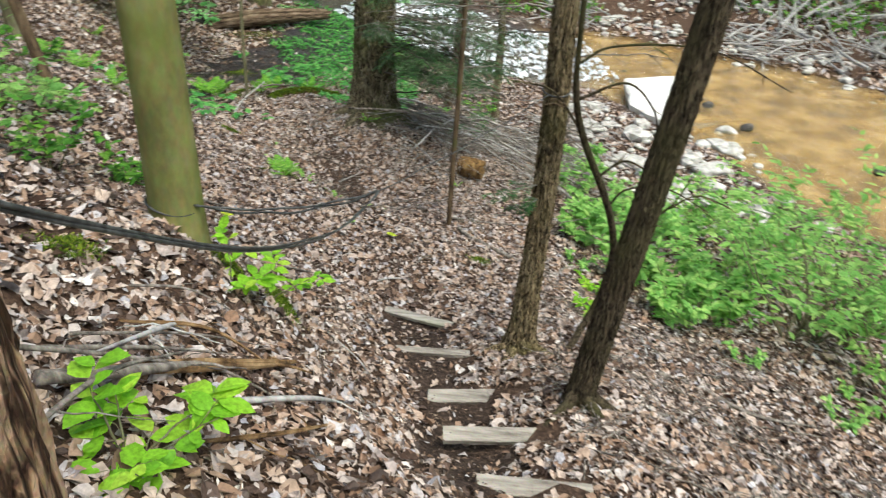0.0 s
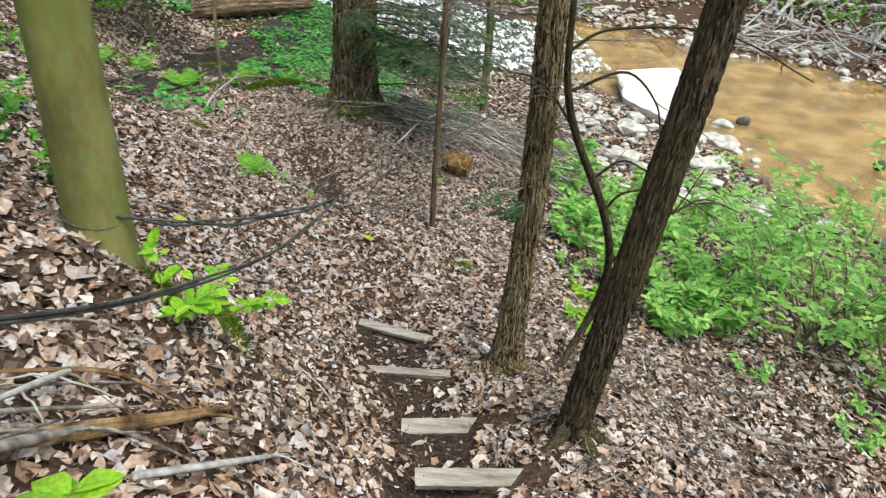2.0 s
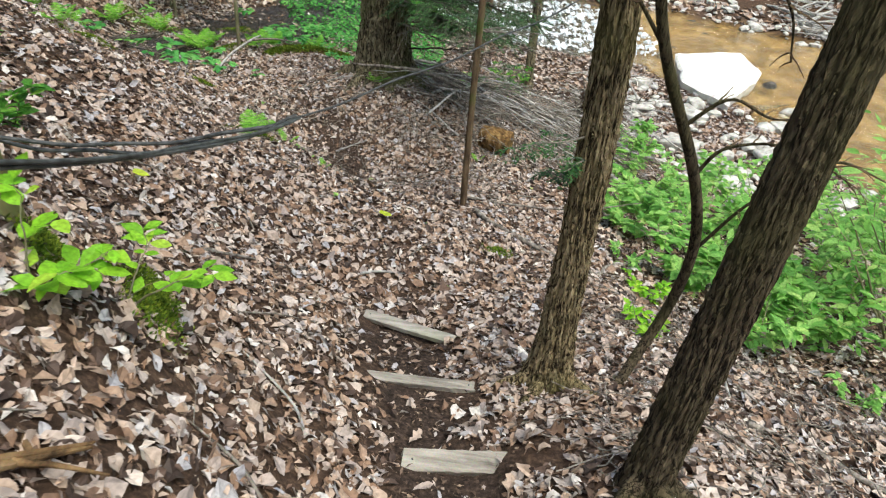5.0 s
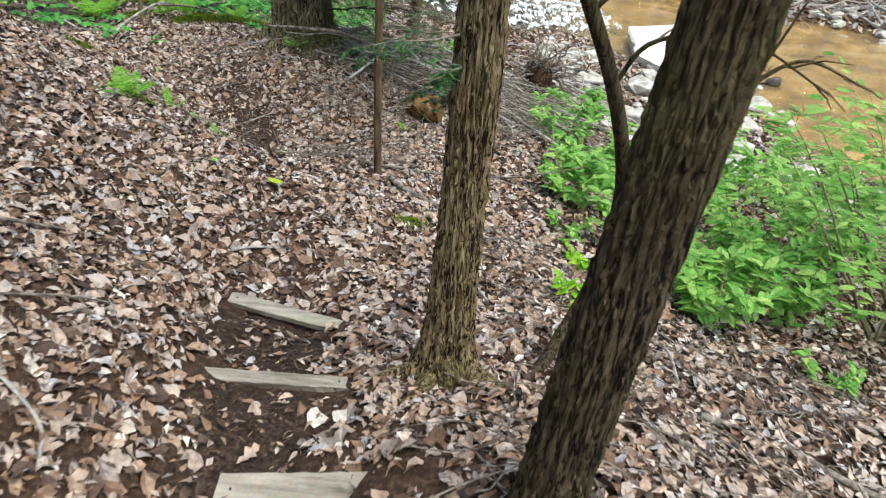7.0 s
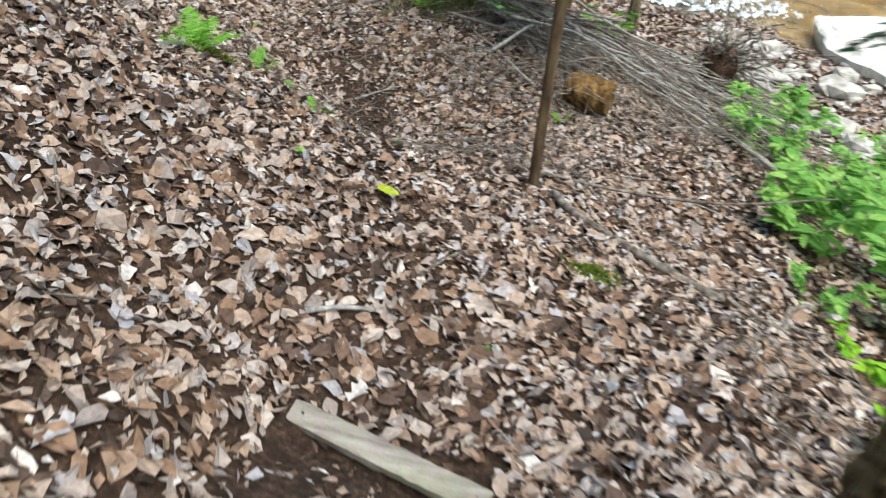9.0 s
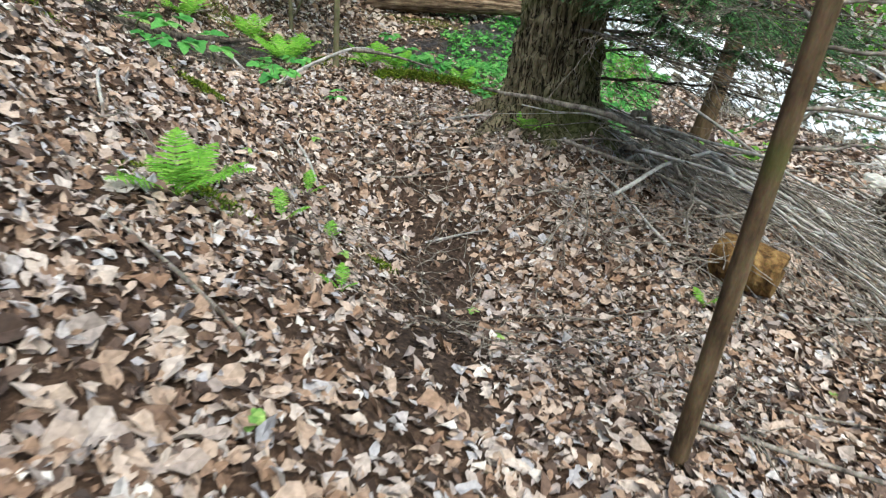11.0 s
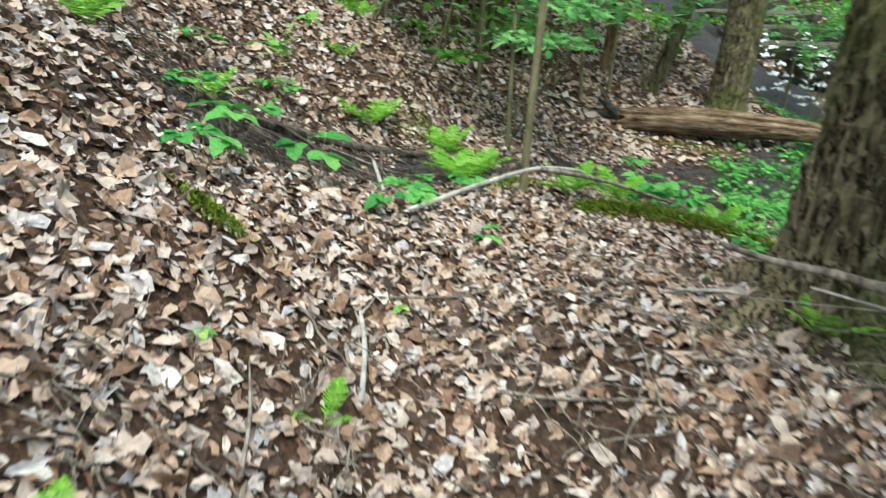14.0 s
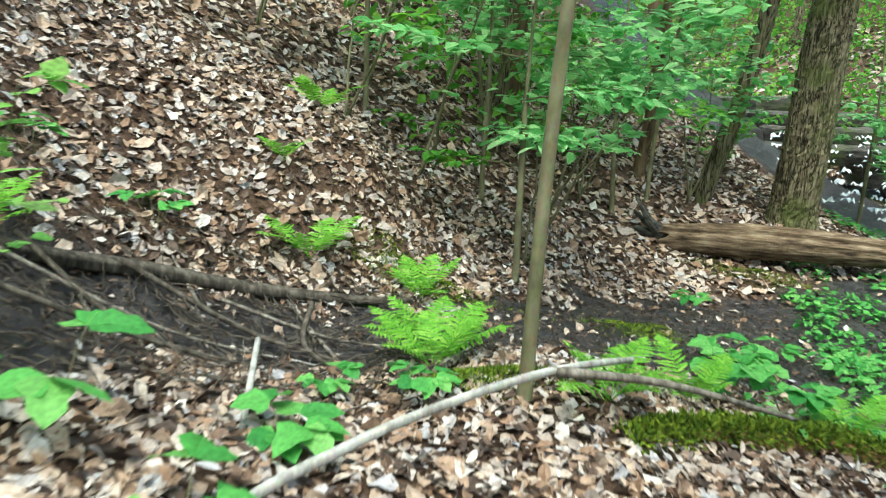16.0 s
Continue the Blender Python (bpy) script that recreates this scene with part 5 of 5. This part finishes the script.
for k, (x, y) in enumerate(SPOTS):
    a, l = g.uniform(0, 3.14), g.uniform(0.18, 0.5)
    ground_stick("stick", "small dead stick lying in the dry leaves", ((x - l * np.cos(a), y - l * np.sin(a)), (x + g.normal(0, 0.05), y, 0.02), (x + l * np.cos(a), y + l * np.sin(a))), g.uniform(0.006, 0.013), TWIG if k % 3 else TWIG_GREY, 100 + k, 1, 2 if k % 2 else 0, "dead sticks")

# roots at the foot of the trees
for k, (ob, c, ways) in enumerate(((furrowed, (0.80, 5.22, -2.52), ((-1, -0.35), (0.9, -0.5), (0.3, 1), (-0.5, -1))), (leaning, (1.10, 3.95, -2.1), ((-0.7, -0.9), (0.9, -0.2), (0.5, -0.9))), (hemlock, (-1.55, 12.68, -3.1), ((-1, -0.15), (0.35, -1), (-0.5, -0.9), (1, -0.4), (-0.9, 0.6))))):
    R0 = 0.05 if k < 2 else 0.13
    for q, (dx, dy) in enumerate(ways):
        L = 0.5 if k < 2 else 0.95
        pts = [(c[0] + dx * s_ * L, c[1] + dy * s_ * L, hz(c[0] + dx * s_ * L, c[1] + dy * s_ * L) + (0.16 if k < 2 else 0.35) * (1 - s_) ** 2 - 0.03) for s_ in (0.1, 0.35, 0.6, 0.85, 1.1)]
        part("root", tube(smooth_line(pts, 18), [R0, R0 * 0.7, R0 * 0.25], 9, 0.2, 0, True, q), (BARK_DARK, BARK_LEAN, BARK_HEM)[k], ob, smooth=True)


# ---- brush pile below the hemlock ----
def brush(x0, x1, y0, y1, count, rmax, lmin, lmax, heap, seed, turn=None):
    g = np.random.default_rng(seed)
    out = []
    for k in range(count):
        x, y = g.uniform(x0, x1), g.uniform(y0, y1)
        a = g.normal(turn, 0.8) if turn is not None and g.random() < 0.45 else g.uniform(0, 3.14)
        l = g.uniform(lmin, lmax)
        ends = [(x + s * l * np.cos(a), y + s * l * np.sin(a)) for s in (-0.5, 0, 0.5)]
        lift = g.uniform(0, heap)
        p = np.array([(u, w, hz(u, w) + lift + 0.02 + g.normal(0, 0.05 * l) * (i != 1)) for i, (u, w) in enumerate(ends)])
        r = g.uniform(0.004, rmax) if g.random() < 0.85 else rmax * 1.6
        ln = smooth_line(p, 10) + np.cumsum(g.normal(0, 0.012, (10, 3)), 0)
        out.append((ln, r))
    return out


pile = brush(-1.0, 2.6, 11.75, 14.6, 150, 0.019, 0.9, 2.6, 0.42, 5, 0.35 * 3.14 + 1.75)
for k, (ln, r) in enumerate(pile):
    if np.hypot(ln[:, 0] - 0.4, ln[:, 1] - 11.2).min() < 0.5:
        continue  # clear of the log round
    ob = single("brush_branch", tube(ln, [r, r * 0.9, r * 0.35], 7, 0.12, 0, True, k), TWIG_GREY if k % 2 == 0 else TWIG, "grey dead branch in the brush pile", "branch", "brush pile branches", "", True)
fine = brush(-1.0, 3.0, 10.9, 15.2, 800, 0.0055, 0.4, 1.3, 0.45, 6)
single("brush_twigs", joined([tube(l, [r, r * 0.4], 4) for l, r in fine]), TWIG, "tangle of fine grey dead twigs in the brush pile", "twigs", "", "stuff")
fine = brush(-3.0, 0.6, 8.9, 12.6, 500, 0.0045, 0.15, 0.6, 0.05, 8)
single("path_twigs", joined([tube(l, [r, r * 0.4], 4) for l, r in fine]), TWIG, "fine dead twigs scattered along the trail", "twigs", "", "stuff")
fine = brush(0.9, 4.2, 3.0, 7.6, 500, 0.005, 0.2, 0.9, 0.06, 11)
single("bank_twigs", joined([tube(l, [r, r * 0.4], 4) for l, r in fine]), TWIG, "fine dead twigs scattered on the lower bank", "twigs", "", "stuff")
fine = brush(-6.6, -4.6, 10.8, 14.0, 520, 0.0045, 0.12, 0.55, 0.05, 12)
single("seep_twigs", joined([tube(l, [r, r * 0.4], 4) for l, r in fine]), TWIG_DARK, "dark dead twigs lying in the wet seep", "twigs", "", "stuff")
# driftwood heaps on the banks of the stream
for k, (x0, x1, y0, y1, c) in enumerate(((11, 21, 26.5, 33.0, 330), (2.2, 4.2, 15.5, 18.5, 70), (3.4, 6.0, 29.5, 33.0, 60))):
    dr = brush(x0, x1, y0, y1, c, 0.05 if k != 1 else 0.02, 0.8, 3.0 if k != 1 else 1.4, 0.7, 60 + k)
    single("driftwood_heap", joined([tube(l, [r, r * 0.5], 6) for l, r in dr]), TWIG_GREY, "heap of bleached driftwood branches on the stream bank", "driftwood", "driftwood heaps", "stuff")
wad = [limb_line((2.3, 15.2, hz(2.3, 15.2) + 0.5), (np.cos(a), np.sin(a) * 0.6, np.sin(a * 1.7)), l, -0.2, 990 + k, 10, 0.5) for k, (a, l) in enumerate(zip(g.uniform(0, 6.3, 90), g.uniform(0.5, 1.5, 90)))]
rw = thing("root_wad", (2.3, 15.2, hz(2.3, 15.2)), "dark upturned root mass on the stream bank", "roots")
part("root_plate", boulder((2.3, 15.2, hz(2.3, 15.2) + 0.4), (0.45, 0.3, 0.45), 5, 1.0), SOIL, rw, "clod of dark earth")
part("root", joined([tube(l, [0.022, 0.005], 6) for l in wad]), TWIG, rw)


# ---- dead leaves on the ground ----
def litter(x0, x1, y0, y1, per_m2, size, shape, seed, keep_fn, lift=0.02, tilt=0.34):
    g = np.random.default_rng(seed)
    n = int((x1 - x0) * (y1 - y0) * per_m2)
    x, y = g.uniform(x0, x1, n), g.uniform(y0, y1, n)
    clear = 1 - 0.93 * trodden_at(x, y) - 0.97 * mud_at(x, y)
    for p_, q_ in STEPS:
        clear = np.where((abs(y - (p_[1] + q_[1]) / 2) < 0.12) & (x > p_[0] - 0.03) & (x < q_[0] + 0.03) & (g.random(n) < 0.93), 0, clear)
    ok = keep_fn(x, y) & (g.random(n) < clear) & (bed_at(x, y) < 0.1)
    x, y = x[ok], y[ok]
    n = len(x)
    z, nn = lie(x, y)
    a = g.uniform(0, 6.3, n)
    nn = unit(nn + g.normal(0, tilt, (n, 3)))
    al = np.stack([np.cos(a), np.sin(a), np.zeros(n)], -1)
    al = unit(al - nn * (al * nn).sum(-1, keepdims=True))
    l = size * np.clip(g.lognormal(0, 0.28, n), 0.5, 1.9)
    w = l * g.uniform(0.34, 0.72, n)
    p = np.stack([x, y, z + g.uniform(0.004, lift, n)], -1) - al * l[:, None] * 0.5
    return leaves(p, al, nn, l, w, shape, 0.35, 0.2 if seed % 2 else -0.18, 0.8, seed, 0.2)


def near_trail(lo, hi):
    full = np.vstack([TRAIL, (-4.2, 13.4)])
    return lambda x, y: (lambda d: (d >= lo) & (d < hi))(near_line(x, y, full)[0])


single("leaf_litter", joined([litter(-7, 4, -4, 16, 520, 0.08, OVAL, 1, near_trail(0, 2.2), 0.035), litter(-7, 4, -4, 16, 40, 0.088, LOBED, 2, near_trail(0, 2.2), 0.03), litter(-7, 4, -4, 16, 620, 0.04, LITE, 3, near_trail(0, 2.2), 0.04, 0.5)]), LITTER, "tan and brown dead leaves lying along the trail", "leaf litter", "", "stuff")
single("leaf_litter", joined([litter(-10.5, 6, -3, 19, 400, 0.082, HALF, 4, near_trail(2.2, 5.2), 0.035), litter(-10.5, 6, -3, 19, 200, 0.05, LITE, 9, near_trail(2.2, 5.2), 0.035, 0.45)]), LITTER, "tan and brown dead leaves covering the slopes", "leaf litter", "", "stuff")
single("leaf_litter", joined([litter(-18, 12, -4, 26, 240, 0.118, LITE, 6, near_trail(5.2, 14), 0.04), litter(-30, 26, 18, 44, 26, 0.24, LITE, 8, near_trail(14, 60), 0.06)]), LITTER, "pale dead leaves covering the farther slopes", "leaf litter", "", "stuff")

# crumbled leaf and twig bits on the bare trodden soil and in the mud
g = np.random.default_rng(66)
cx, cy = g.uniform(-6.6, 1.4, 190000), g.uniform(0, 20, 190000)
ok = (g.random(190000) < np.maximum(trodden_at(cx, cy), 0.6 * mud_at(cx, cy)))
cx, cy = cx[ok], cy[ok]
n = len(cx)
cz, cn = lie(cx, cy)
a = g.uniform(0, 6.3, n)
single("soil_crumbs", leaves(np.stack([cx, cy, cz + 0.006], -1), np.stack([np.cos(a), np.sin(a), g.normal(0, 0.3, n)], -1), unit(cn + g.normal(0, 0.5, (n, 3))), g.uniform(0.012, 0.055, n), g.uniform(0.006, 0.026, n), LITE, 0.4, 0.2, 0.2, 66), CRUMB, "dark crumbs of leaf and bark on the bare soil", "soil crumbs", "", "stuff")

# single fresh leaves dropped on the litter
for x, y in ((-0.69, 7.54), (-2.15, 5.84)):
    z = hz(x, y) + 0.07
    single("yellow_leaf", leaves(np.array([(x, y, z), (x + 0.03, y, z)]), np.array([(0.8, 0.2, -0.1), (-0.6, 0.7, 0.0)]), np.array([(0, -0.4, 1.0), (0.2, -0.5, 1.0)]), 0.10, 0.055, OVAL, 0.2, 0.1, 0, 3), YELLOW, "fresh yellow-green leaves lying on the brown litter", "leaf", "fresh fallen leaves")
for k, (x, y) in enumerate(((0.0, 6.62), (0.19, 6.29), (-1.2, 7.6), (-0.3, 7.9), (-1.9, 9.4), (-1.0, 9.6), (-2.9, 9.9), (-1.3, 10.1), (0.9, 10.2), (-3.0, 10.9))):
    rosette(x, y, 0.05, 0.06, 1, 720 + k, GREEN, "tiny green seedling in the dry leaves")

# pale stones along the far shore
g = np.random.default_rng(33)
stones = []
for k in range(900):
    x, y = g.uniform(6, 22), g.uniform(22, 38)
    d_, s_, k_ = near_line(np.array([x]), np.array([y]), STREAM)
    if s_[0] > 0 or not 3.8 < d_[0] < 10:
        continue
    s = g.uniform(0.08, 0.3)
    stones.append(boulder((x, y, hz(x, y) + 0.2 * s), (s, s * 0.8, s), k, 0.5, 1))
single("shore_stones", joined(stones), STONE, "pale grey stones strewn along the far shore", "stones", "", "stuff")

# ---- low foliage on the far banks ----
g = np.random.default_rng(12)
n = 120000
fx, fy = g.uniform(-34, 26, n), g.uniform(14, 56, n)
d_, s_, _ = near_line(fx, fy, STREAM)
far_side = (s_ < 0) & (d_ > 5.0)
up_valley = (s_ > 0) & (d_ > 3.6) & (fx < -8.5) & (fy > 17)
thick = waves(fx, fy, 13, 4.0) + 0.5 * waves(fx, fy, 14, 1.5)
ok = (far_side & (thick > -0.5) & (d_ > 4.2 + 4 * (fx > 6))) | (up_valley & (thick > 0.0))
fx, fy, thick = fx[ok], fy[ok], thick[ok]
n = len(fx)
fz = height(fx, fy) + np.abs(g.normal(0, 0.9, n)) * (0.4 + np.clip(thick, 0, 1.5)) + 0.05
single("bank_foliage", leaves(np.stack([fx, fy, fz], -1), g.normal(0, 1, (n, 3)), g.normal(0, 0.5, (n, 3)) + (0, 0, 1), g.uniform(0.12, 0.3, n), g.uniform(0.1, 0.2, n), LITE, 0.2, 0.2, 0, 12), CANOPY, "low green undergrowth on the banks across the stream", "undergrowth", "", "stuff")

# ---- far woods that close the valley ----
g = np.random.default_rng(5)
trunks, crowns = [], []
for k in range(260):
    a, d = g.uniform(0, 6.3), g.uniform(26, 70)
    x, y = d * np.cos(a) - 1, d * np.sin(a) + 10
    if near_line(np.array([x]), np.array([y]), STREAM)[0][0] < 5.5:
        continue
    z, t, r = hz(x, y), g.uniform(9, 16), g.uniform(0.1, 0.28)
    ln = np.array([(x + g.normal(0, 0.05) * q, y + g.normal(0, 0.05) * q, z - 0.3 + q * t) for q in np.linspace(0, 1, 6)])
    trunks.append(tube(ln, [r * 1.2, r, r * 0.2], 8))
    n = 150
    c = np.stack([g.normal(0, 1.9, n) + x, g.normal(0, 1.9, n) + y, z + t * g.uniform(0.12, 1.05, n)], -1)
    crowns.append(leaves(c, g.normal(0, 1, (n, 3)), g.normal(0, 0.6, (n, 3)) + (0, 0, 1), g.uniform(0.3, 0.7, n), g.uniform(0.25, 0.5, n), LITE, 0.2, 0.2, 0, k))
single("far_trunks", joined(trunks), BARK_HEM, "distant tree trunks of the surrounding wood", "far woods", "", "stuff")
single("far_foliage", joined(crowns), CANOPY, "green foliage of the distant wood", "far woods", "", "stuff")
